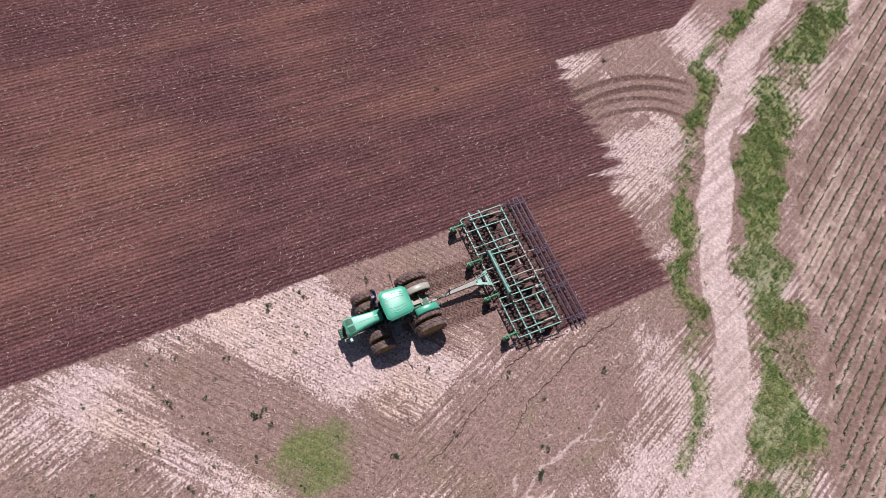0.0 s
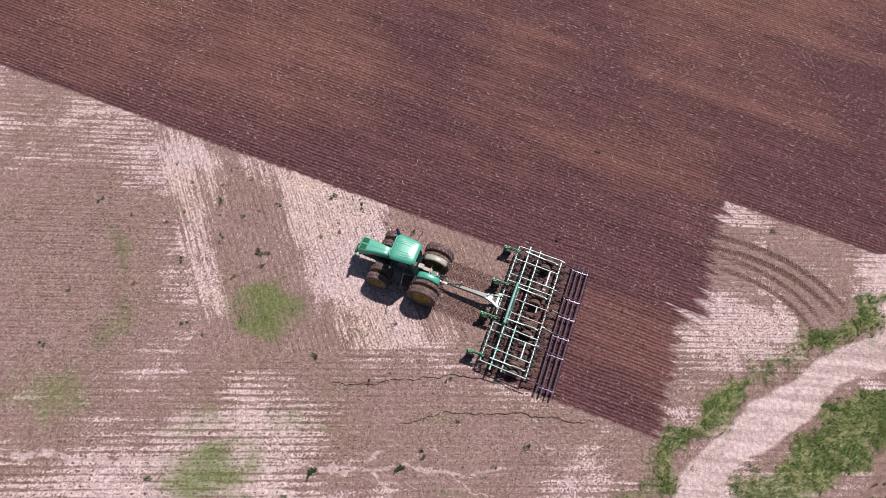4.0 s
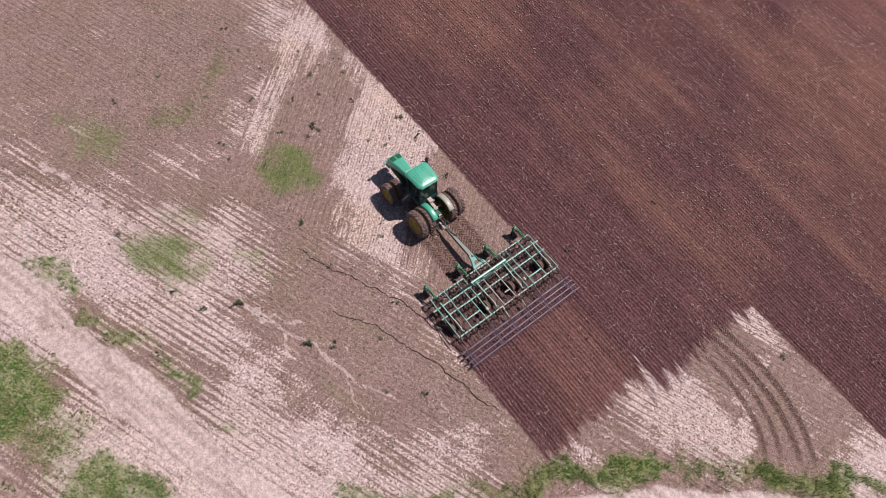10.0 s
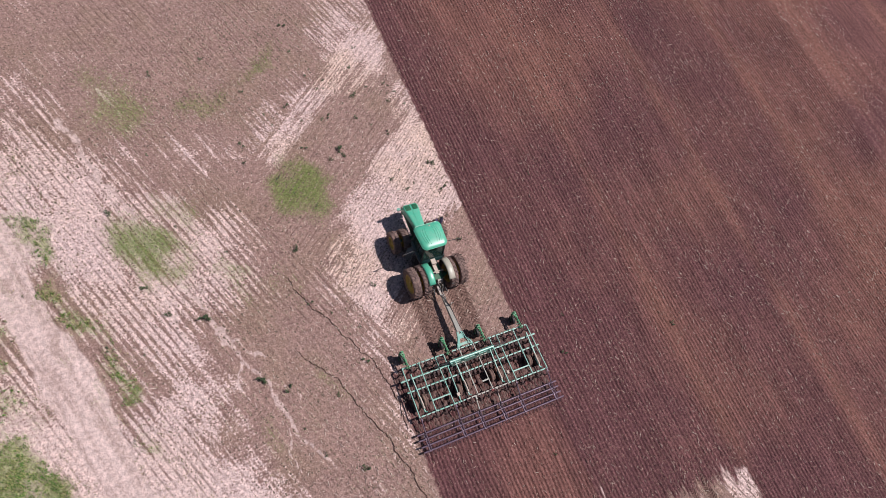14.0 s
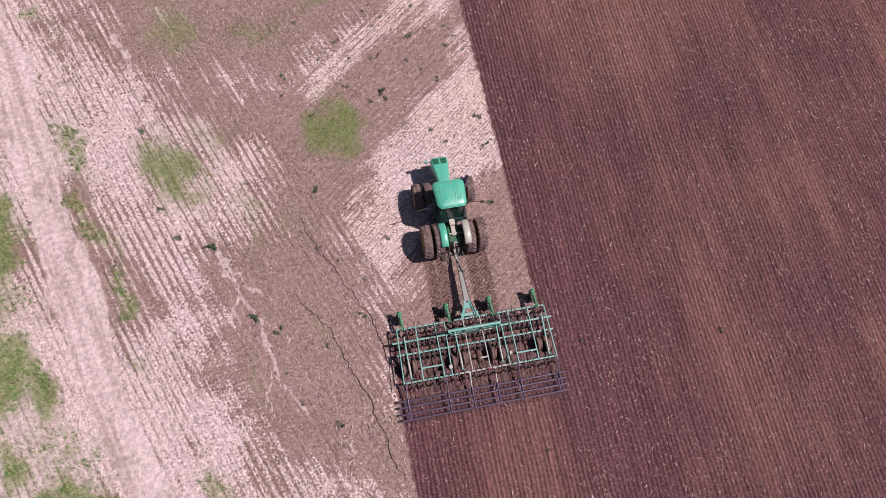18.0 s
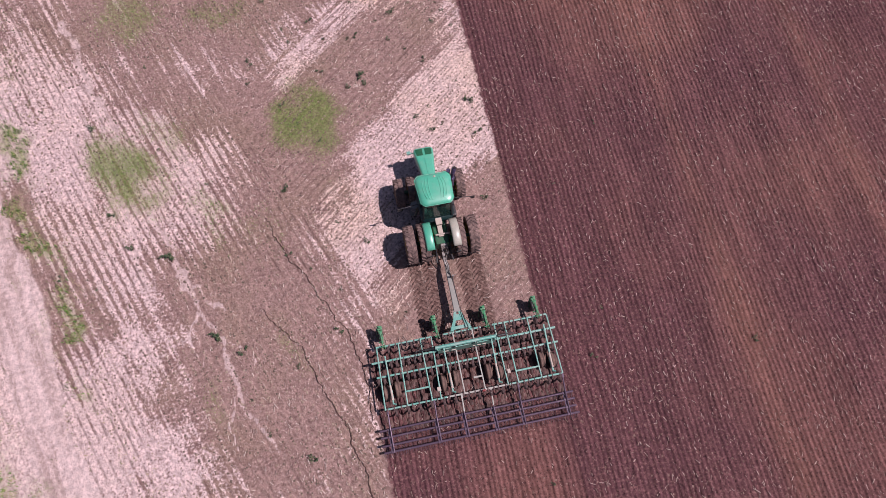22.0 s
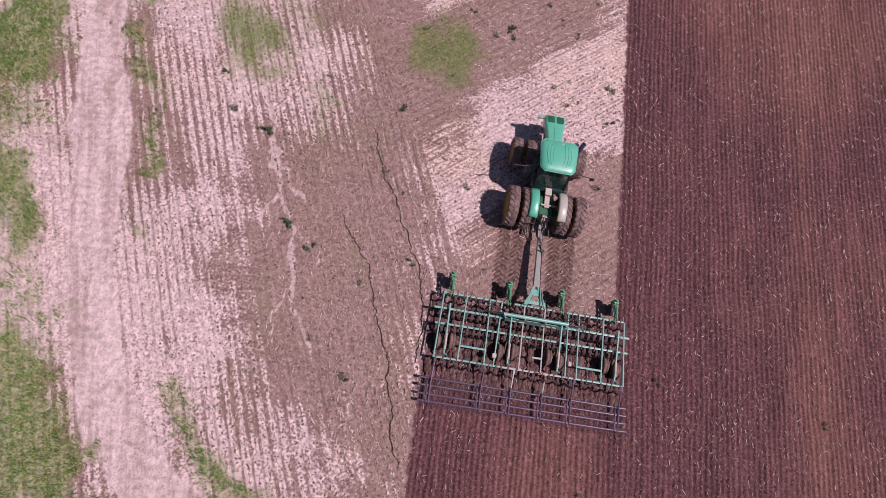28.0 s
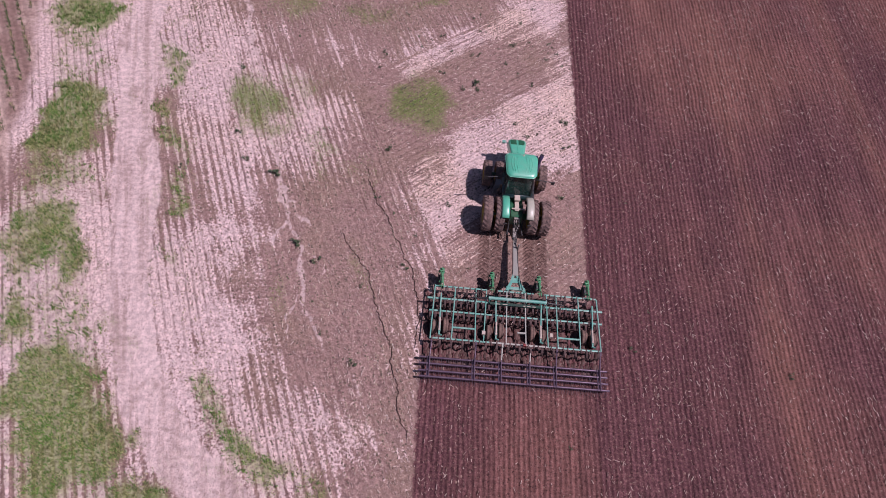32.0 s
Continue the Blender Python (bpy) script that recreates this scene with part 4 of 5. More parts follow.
    for y in (1.02, 1.42):
        beam(bm, (-0.86, y, 1.5), (-1.0, y, 0.5), 0.03, 0.05, 0.006)
    part("steps", bm, STEEL, t)
    bm = bmesh.new()
    box(bm, (0.80, 0.90, 0.98), (0.46, 1.15, 0.62), 0.10)
    part("fuel_tank", bm, BLACK, t)
    part("grab_rail", rod(bmesh.new(), (-0.86, 1.62, 1.45), (-0.78, 1.74, 2.55), 0.018, 8), BLACK, t)
    part("grab_rail", rod(bmesh.new(), (-0.90, 0.62, 1.45), (-0.80, 0.62, 2.2), 0.018, 8), BLACK, t)
    return t


build_tractor()


# ---- the cultivator ----
FZ = 0.74          # height of the frame


def shank_mesh():
    """A spring tine with a sweep at its foot; it hangs from a bar at z = 0 and points back."""
    bm = bmesh.new()
    pts = [(0, 0.0, 0.03), (0, -0.14, 0.10), (0, -0.30, 0.02), (0, -0.34, -0.20), (0, -0.22, -0.44), (0, -0.10, -0.66)]
    for w in (-0.016, 0.016):
        hose(bm, [(w * 1.5, y, z) for _, y, z in pts], 0.028, 5)
    box(bm, (0, 0.0, 0.0), (0.07, 0.12, 0.14), 0.012)
    loft(bm, [[(0, 0.06, -0.73), (0.01, 0.05, -0.71), (0, 0.04, -0.72)], [(0.14, -0.16, -0.71), (0.13, -0.15, -0.69), (0.08, -0.19, -0.70)]])
    loft(bm, [[(0, 0.06, -0.73), (-0.01, 0.05, -0.71), (0, 0.04, -0.72)], [(-0.14, -0.16, -0.71), (-0.13, -0.15, -0.69), (-0.08, -0.19, -0.70)]])
    return bm


def build_cultivator():
    c = thing("field_cultivator", pose(0, 0, 0), "green field cultivator with spike harrow, working in the soil", "cultivator")
    # cross bars
    for nm, spans, y, w, mat in (("front_bar", ((-4.12, -1.45), (-0.95, 0.95), (1.5, 4.2)), -5.40, 0.085, FRAME_GREEN), ("second_bar", ((-4.48, 4.48),), -6.12, 0.10, FRAME_GREEN),
                                 ("third_bar", ((-4.36, 4.42),), -6.82, 0.09, FRAME_GREEN), ("rear_bar", ((-4.26, -1.3), (-1.28, 1.65), (1.67, 4.26)), -8.33, 0.085, FRAME_GREEN)):
        for a, b in spans:
            bm = bmesh.new()
            beam(bm, (a, y, FZ), (b, y, FZ), w, w, 0.026)
            worn = nm == "rear_bar" and abs(a + b) < 2
            part(nm, bm, WORN_FRAME if worn else mat, c, "worn pale cross bar" if worn else "")
    # bars along the machine
    for x0, x1, y0, mat in ((-4.12, -4.22, -5.36, FRAME_GREEN), (-3.08, -3.18, -5.4, FRAME_GREEN), (-2.02, -2.02, -5.4, FRAME_GREEN), (-1.48, -1.60, -5.4, FRAME_GREEN),
                            (-0.44, -0.48, -5.4, WORN_FRAME), (0.50, 0.50, -5.4, WORN_FRAME), (1.60, 1.60, -5.4, FRAME_GREEN), (2.10, 2.10, -5.4, FRAME_GREEN),
                            (3.24, 3.22, -5.4, FRAME_GREEN), (4.20, 4.24, -5.44, FRAME_GREEN)):
        bm = bmesh.new()
        beam(bm, (x0, y0, FZ + 0.055), (x1, -8.35, FZ + 0.055), 0.062, 0.062, 0.02)
        part("side_rail" if abs(x0) > 4 else "long_rail", bm, mat, c)
    for a, b, y, mat in ((-3.14, -2.05, -7.70, FRAME_GREEN), (0.08, 0.48, -7.70, WORN_FRAME), (2.12, 3.20, -7.80, FRAME_GREEN)):
        bm = bmesh.new()
        beam(bm, (a, y, FZ + 0.04), (b, y, FZ + 0.04), 0.08, 0.08, 0.01)
        part("short_bar", bm, mat, c)
    # lift tube above the centre
    bm = bmesh.new()
    rod(bm, (-1.42, -6.04, 1.10), (1.52, -6.04, 1.10), 0.085, 14)
    for x in (-1.35, -0.45, 0.5, 1.45):
        box(bm, (x, -6.06, 0.94), (0.05, 0.2, 0.38), 0.01)
    part("lift_tube", bm, FRAME_GREEN, c, "thick teal lift tube")
    # name plate below the tube, its colour darkened to stand for shade
    bm = bmesh.new()
    box(bm, (0.05, -6.22, 0.90), (2.75, 0.15, 0.04), 0.012)
    plate = part("name_plate", bm, SHADED_GREEN, c, "green plate painted as dark as in shade, with pale lettering bars")
    for x, w in ((-0.95, 0.34), (-0.55, 0.30), (0.42, 0.16), (0.66, 0.20), (0.92, 0.22)):
        part("lettering_bar", box(bmesh.new(), (x, -6.25, 0.925), (w * 0.8, 0.035, 0.008)), CREAM, plate)
    # tongue
    bm = bmesh.new()
    loft(bm, [rounded(0, 0.58, 0.14, 0.12, 0.03, -1.90), rounded(0, 0.66, 0.20, 0.20, 0.03, -2.35), rounded(0, 0.72, 0.24, 0.24, 0.03, -3.6), rounded(0, 0.76, 0.30, 0.22, 0.03, -4.45)])
    tongue = part("tongue", bm, TONGUE, c, "dusty grey-green tow bar")
    bm = bmesh.new()
    for s in (-1, 1):
        loft(bm, [[(s * 0.02, -4.35, 0.84), (s * 0.15, -4.35, 0.84), (s * 0.15, -4.35, 0.68), (s * 0.02, -4.35, 0.68)], [(s * 0.14, -4.85, 0.85), (s * 0.27, -4.80, 0.85), (s * 0.27, -4.80, 0.70), (s * 0.14, -4.85, 0.70)],
                  [(s * 0.36, -5.38, 0.86), (s * 0.52, -5.34, 0.86), (s * 0.52, -5.34, 0.70), (s * 0.36, -5.38, 0.70)]])
    box(bm, (0, -4.72, 0.80), (0.3, 0.3, 0.05), 0.01)
    box(bm, (0, -5.22, 0.82), (0.95, 0.16, 0.10), 0.012)
    part("tongue_fork", bm, FRAME_GREEN, tongue, "dusty green forked plate")
    bm = bmesh.new()
    rod(bm, (0.16, -2.7, 0.55), (0.16, -2.7, 1.15), 0.04, 10)
    rod(bm, (0.16, -2.7, 1.12), (0.30, -2.7, 1.16), 0.015, 6)
    part("jack", bm, STEEL, tongue)
    bm = bmesh.new()
    for dx in (-0.04, 0.03):
        hose(bm, [(dx, -2.35, 0.80), (0.13 + dx * 0.4, -2.8, 0.80), (0.15 + dx * 0.4, -3.8, 0.80), (0.2 + dx, -4.6, 0.86), (0.3 + dx * 2, -5.3, 0.92), (0.3 + dx * 4, -5.95, 0.98)], 0.014)
    part("hose_bundle", bm, BLACK, tongue)
    # cylinders and hoses in the middle of the wings
    for x0, x1 in ((-2.35, -1.45), (2.45, 1.6)):
        bm = bmesh.new()
        rod(bm, (x0, -6.0, 0.92), ((x0 + x1) / 2, -6.02, 0.98), 0.028, 8)
        rod(bm, ((x0 + x1) / 2, -6.02, 0.98), (x1, -6.04, 1.06), 0.055, 12)
        part("hydraulic_cylinder", bm, BLACK, c)
    for s in (-1, 1):
        for k in range(3):
            bm = bmesh.new()
            hose(bm, [(s * 1.4, -6.0, 1.15), (s * (1.75 + 0.1 * k), -5.75 + 0.05 * k, 1.12), (s * (2.0 + 0.12 * k), -5.85, 0.98), (s * (2.05 + 0.2 * k), -6.2 - 0.1 * k, 0.86)], 0.014)
            part("hose", bm, BLACK, c)
    # front caster wheels on arms
    for x in (-3.82, -1.22, 1.22, 3.75):
        bm = bmesh.new()
        for w in (-0.055, 0.055):
            beam(bm, (x + 0.06 + w, -5.55, FZ + 0.10), (x + w, -4.55, FZ + 0.14), 0.03, 0.10, 0.006)
        box(bm, (x, -4.52, FZ + 0.12), (0.24, 0.20, 0.18), 0.04)
        rod(bm, (x + 0.02, -5.35, FZ + 0.26), (x, -4.75, FZ + 0.25), 0.035, 8)
        box(bm, (x + 0.01, -4.78, FZ + 0.18), (0.16, 0.14, 0.14), 0.02)
        rod(bm, (x, -4.52, FZ + 0.05), (x, -4.52, FZ + 0.34), 0.045, 10)
        box(bm, (x + 0.03, -5.05, FZ + 0.15), (0.15, 0.10, 0.04), 0.01)
        box(bm, (x - 0.03, -5.2, FZ + 0.10), (0.22, 0.05, 0.12), 0.012)
        for yy in (-5.45, -5.0, -4.68):
            rod(bm, (x - 0.10, yy, FZ + 0.17), (x + 0.13, yy, FZ + 0.17), 0.022, 8)
        arm = part("caster_arm", bm, CASTER_GREEN, c, "bright green caster arm")
        bm = bmesh.new()
        for s in (-1, 1):
            beam(bm, (x - 0.02 + 0.13 * s, -4.54, FZ + 0.02), (x - 0.04 + 0.13 * s, -4.74, 0.27), 0.03, 0.07, 0.006)
        box(bm, (x - 0.02, -4.54, FZ + 0.02), (0.32, 0.12, 0.06), 0.012)
        rod(bm, (x - 0.21, -4.74, 0.27), (x + 0.13, -4.74, 0.27), 0.022, 8)
        part("fork", bm, DEEP_GREEN, arm)
        bm = bmesh.new()
        spun(bm, [(-0.09, 0.14), (-0.105, 0.22), (-0.08, 0.27), (0, 0.285), (0.08, 0.27), (0.105, 0.22), (0.09, 0.14), (0.05, 0.10), (-0.05, 0.10)], 24)
        w = part("caster_tyre", bm, BLACK, arm, "small black tyre", True)
        w.matrix_basis = pose(x - 0.04, -4.74, 0.275)
    # long wheel arms, from the second bar to the carrying wheels
    for x0, x1 in ((-3.80, -3.80), (-1.02, -1.00), (1.30, 1.22), (3.92, 3.82)):
        bm = bmesh.new()
        beam(bm, (x0, -5.9, FZ + 0.18), (x1, -8.15, FZ + 0.10), 0.065, 0.085, 0.01)
        box(bm, (x1, -7.75, FZ + 0.12), (0.12, 0.5, 0.14), 0.02)
        rod(bm, (x1 - 0.03, -8.12, FZ + 0.05), (x1 + 0.12, -8.2, FZ + 0.12), 0.04, 8)
        arm = part("wheel_arm", bm, FRAME_GREEN, c)
        bm = bmesh.new()
        rod(bm, (x1, -7.30, FZ + 0.22), (x1, -7.9, FZ + 0.20), 0.05, 10)
        box(bm, (x1, -7.95, FZ + 0.20), (0.09, 0.09, 0.1), 0.01)
        part("cylinder", bm, CREAM, arm, "pale hydraulic cylinder")
    first = None
    for x, y in ((-4.02, -7.55), (-3.48, -7.45), (-1.30, -7.62), (-0.70, -7.50), (0.88, -7.50), (1.46, -7.62), (3.50, -7.45), (4.04, -7.58)):
        m = pose(x, y, 0.385, 17 * x, 0, 0 if x > 0 else 180)
        if first is None:
            hub = part("carrying_wheel", hub_mesh(0.07, 0.3), RUST, c)
            hub.matrix_basis = m
            bm = bmesh.new()
            spun(bm, [(-0.10, 0.2), (-0.135, 0.27), (-0.13, 0.34), (-0.09, 0.38), (-0.05, 0.387), (-0.045, 0.378), (0.045, 0.378), (0.05, 0.387), (0.09, 0.38), (0.13, 0.34), (0.135, 0.27), (0.10, 0.2)], 28)
            tyre = part("tyre", bm, SOILED, hub, "soil-caked brown tyre", True)
            rim = part("rim", rim_mesh(0.2, 0.24, 0.03), RUST, hub)
            first = (hub, tyre, rim)
        else:
            hub = again(first[0], m, c)
            again(first[1], Matrix.Identity(4), hub)
            again(first[2], Matrix.Identity(4), hub)
        bm = bmesh.new()
        s = 1 if x in (-4.02, -1.30, 0.88, 3.50) else -1
        beam(bm, (x + 0.2 * s, y, 0.385), (x + 0.22 * s, y + 0.62, FZ - 0.05), 0.05, 0.09, 0.01)
        rod(bm, (x, y, 0.385), (x + 0.22 * s, y, 0.385), 0.03, 8)
        part("wheel_bracket", bm, RUST, c)
    # tines
    tine = None
    for row, (y, shift) in enumerate(((-5.40, 0.0), (-6.12, 0.56), (-6.82, 0.28), (-8.33, 0.84))):
        x = -4.15 + shift * 0.5
        while x < 4.3:
            z = FZ - 0.06
            if tine is None:
                tine = part("tine", shank_mesh(), CAKED, c, "dark soil-caked spring tine with a worn sweep")
                tine.matrix_basis = pose(x, y, z)
            elif not (row == 0 and abs(abs(x) - 1.22) < 0.16):
                again(tine, pose(x, y, z, 0, 0, (rng.random() - 0.5) * 5))
            x += 0.56
    for y, x in ((-6.82, -4.28), (-6.12, -4.14)):
        while x < 4.3:
            again(tine, pose(x, y, FZ - 0.06, 0, 0, (rng.random() - 0.5) * 5))
            x += 0.56
    # clamps along the bars
    clamp = None
    for y in (-5.40, -6.12, -6.82, -8.33):
        for k in range(29):
            x = -4.1 + 0.292 * k + (rng.random() - 0.5) * 0.1
            if y == -5.40 and (0.95 < abs(x) < 1.5):
                continue
            if clamp is None:
                bm = bmesh.new()
                box(bm, (0, -0.03, -0.01), (0.075, 0.17, 0.13), 0.02)
                rod(bm, (0.015, 0.06, 0.03), (0.015, 0.06, 0.10), 0.012, 6)
                rod(bm, (-0.015, -0.06, 0.03), (-0.015, -0.06, 0.10), 0.012, 6)
                clamp = part("clamp", bm, CAKED, c)
                clamp.matrix_basis = pose(x, y, FZ - 0.005)
            else:
                again(clamp, pose(x, y - rng.random() * 0.04, FZ - 0.005, 0, 0, (rng.random() - 0.5) * 14))
    # spike harrow
    for x0, x1 in ((-4.14, -4.16), (-1.95, -1.97), (-0.65, -0.67), (0.75, 0.73), (2.05, 2.03), (4.22, 4.20)):
        bm = bmesh.new()
        hose(bm, [(x0, -8.35, 0.66), (x0, -8.65, 0.62), (x1, -9.1, 0.52)], 0.036, 8)
        box(bm, (x0, -8.45, FZ), (0.09, 0.2, 0.09), 0.012)
        arm = part("harrow_arm", bm, WORN_FRAME if abs(x0) < 1 else HARROW, c)
        bm = bmesh.new()
        hose(bm, [(x1, -9.08, 0.525), (x1, -9.6, 0.46), (x1, -10.25, 0.44)], 0.034, 8)
        part("arm_end", bm, HARROW, arm)
        bm = bmesh.new()
        box(bm, (x1 - 0.08, -9.7, 0.36), (0.10, 1.05, 0.05), 0.01)
        for y in (-9.2, -9.53, -9.87, -10.2):
            box(bm, (x1 - 0.08, y, 0.38), (0.13, 0.10, 0.12), 0.015)
        part("harrow_hanger", bm, HARROW, c)
    for a, b, y in [(a, b, y) for y in (-9.2, -9.53, -9.87) for a, b in ((-4.66, -2.06), (-1.98, -0.74), (-0.68, 0.66), (0.74, 1.96), (2.04, 4.58))] + [(-4.62, -0.72, -10.2), (-0.70, 4.64, -10.2)]:
        y += (rng.random() - 0.5) * 0.03
        bm = bmesh.new()
        rod(bm, (a, y, 0.36), (b, y, 0.36), 0.052, 12)
        bar = part("harrow_bar", bm, HARROW, c)
        bm = bmesh.new()
        n = int((b - a) / 0.115)
        for k in range(n):
            x = a + 0.06 + 0.115 * k + (rng.random() - 0.5) * 0.03
            rod(bm, (x, y - 0.02, 0.37), (x + (rng.random() - 0.5) * 0.06, y - 0.21, 0.03), 0.011, 5, 0.008)
        part("harrow_teeth", bm, TEETH, bar, "worn lavender-grey spike teeth")
    bm = bmesh.new()
    box(bm, (0.42, -8.40, FZ + 0.14), (0.16, 0.10, 0.14), 0.03)
    rod(bm, (0.42, -8.38, FZ + 0.04), (0.42, -8.38, FZ + 0.10), 0.02, 8)
    part("warning_lamp", bm, RED, c, "red warning lamp")
    part("valve_block", box(bmesh.new(), (-1.62, -7.92, FZ + 0.16), (0.18, 0.2, 0.14), 0.02), CREAM, c)
    part("valve_block", box(bmesh.new(), (1.75, -7.75, FZ + 0.16), (0.14, 0.2, 0.12), 0.02), CREAM, c)
    return c


build_cultivator()


# ---- plants, straw and clods ----
def scatter(count, x0, x1, y0, y1, chance, seed):
    """Random places where chance(fields, x, y) lets them stand."""
    r = np.random.default_rng(seed)
    x, y = r.uniform(x0, x1, count), r.uniform(y0, y1, count)
    keep = r.random(count) < chance(fields(x, y), x, y)
    return x[keep], y[keep], r


def blades(x, y, r, per, height, width, lean, spread):
    """Bent blades in tufts: two quads' worth of triangles each."""
    x, y = np.repeat(x, per), np.repeat(y, per)
    n = len(x)
    a = r.uniform(0, 2 * math.pi, n)
    h = height * r.uniform(0.55, 1.25, n)
    x, y = x + r.normal(0, spread, n), y + r.normal(0, spread, n)
    px, py = -np.sin(a) * width * 0.5, np.cos(a) * width * 0.5
    dx, dy = np.cos(a) * lean * h, np.sin(a) * lean * h
    z = np.full(n, -0.03)
    v = np.stack([np.stack([x - px, y - py, z], 1), np.stack([x + px, y + py, z], 1),
                  np.stack([x + px * 0.8 + dx * 0.4, y + py * 0.8 + dy * 0.4, h * 0.7], 1), np.stack([x - px * 0.8 + dx * 0.4, y - py * 0.8 + dy * 0.4, h * 0.7], 1),
                  np.stack([x + dx, y + dy, h * 0.85], 1)], 1).reshape(-1, 3)
    i = np.arange(n)[:, None] * 5
    f = np.stack([i + [0, 1, 2], i + [0, 2, 3], i + [3, 2, 4]], 1).reshape(-1, 3)
    return v, f


def stuff(name, v, f, mat, label, category):
    return tagged(new(name, mesh_from(name, v, f, mat)), label, category, kind="stuff")


def build_grass():
    clump = lambda x, y, seed: smooth(layered(x, y, 0.5, seed, 2), 0.36, 0.60)
    x, y, r = scatter(420000, -38, 34, -66, 34, lambda f, x, y: np.clip(f["green"] * 1.5 - 0.42, 0, 1) * (np.abs(f["verge"] - 4.5) < 6.0) * (0.22 + 0.78 * clump(x, y, 55)), 101)
    stuff("verge_grass", *blades(x, y, r, 6, 0.17, 0.030, 0.60, 0.07), GRASS, "green grass growing along the dirt road", "grass")
    x, y, r = scatter(150000, -38, 34, -66, 34, lambda f, x, y: np.clip(f["green"] * 1.3 - 0.25, 0, 0.8) * (np.abs(f["verge"] - 4.5) < 6.0) * clump(x, y, 57) * smooth(layered(x, y, 2.6, 53, 2), 0.42, 0.6), 104)
    stuff("grass_tufts", *blades(x, y, r, 7, 0.24, 0.022, 0.55, 0.06), TUFT, "olive grass tufts on the verge", "grass")
    x, y, r = scatter(110000, -38, 34, -66, 34, lambda f, x, y: 0.8 * smooth(layered(x, y, 1.0, 58, 2), 0.46, 0.62) * smooth(f["verge"], -1.6, 0.4) * smooth(-f["verge"], -10.0, -8.6) * (1 - 0.95 * smooth(f["road"], 0.35, 0.75)), 102)
    stuff("dry_grass", *blades(x, y, r, 4, 0.11, 0.024, 0.9, 0.08), SPARSE_GRASS, "thin dry grass on the verge", "grass")
    x, y, r = scatter(260000, -24, 4, -12, 26, lambda f, x, y: np.clip(f["green"] * 1.2 - 0.10, 0, 1) ** 1.3 * (f["verge"] < -0.6), 103)
    stuff("weed_carpet", *blades(x, y, r, 3, 0.030, 0.024, 1.2, 0.08), CARPET, "low green weeds spreading over bare soil", "weeds")


def build_straw():
    def flat_bits(x, y, r, length, width, z, swing, base=math.pi / 2):
        n = len(x)
        a = base + r.normal(0, swing, n)
        l, w = length * r.uniform(0.3, 1.6, n) / 2, width * r.uniform(0.6, 1.3, n) / 2
        t = r.normal(0, 0.18, n) * l
        ux, uy, qx, qy = np.cos(a) * l, np.sin(a) * l, -np.sin(a) * w, np.cos(a) * w
        zz = z + np.abs(r.normal(0, 0.012, n))
        v = np.stack([np.stack([x - ux + qx, y - uy + qy, zz - t], 1), np.stack([x - ux - qx, y - uy - qy, zz - t], 1), np.stack([x + ux - qx, y + uy - qy, zz + t], 1),
                      np.stack([x + ux + qx, y + uy + qy, zz + t], 1), np.stack([x - ux, y - uy, zz - t + w * 2], 1), np.stack([x + ux, y + uy, zz + t + w * 2], 1)], 1).reshape(-1, 3)
        i = np.arange(n)[:, None] * 6
        return v, np.stack([i + [0, 4, 5], i + [0, 5, 3], i + [1, 2, 5], i + [1, 5, 4]], 1).reshape(-1, 3)

    x, y, r = scatter(150000, -5, 46, -34, 34, lambda f, x, y: 0.34 * (f["till"] > 0.05) * (0.22 + 0.8 * value_noise(x, y, 2.5, 90) ** 2) * np.where(x < 4, 0.7, 1.0), 111)
    stuff("straw", *flat_bits(x, y, r, 0.15, 0.022, 0.036, 0.55), TILL_STRAW, "pale straw bits strewn over tilled soil", "straw")
    x, y, r = scatter(140000, -28, 14, -30, 26, lambda f, x, y: 0.30 * (f["green"] < 0.4) * (f["till"] < -0.05) * (f["verge"] < 0) * value_noise(x, y, 4.0, 91), 112)
    stuff("stalk_residue", *flat_bits(x, y, r, 0.16, 0.024, 0.012, 0.55, np.where(fields(x, y)["zone"] > 0.5, radians(41), radians(111))), STRAW, "pale stalk residue lying on crusted soil", "straw")


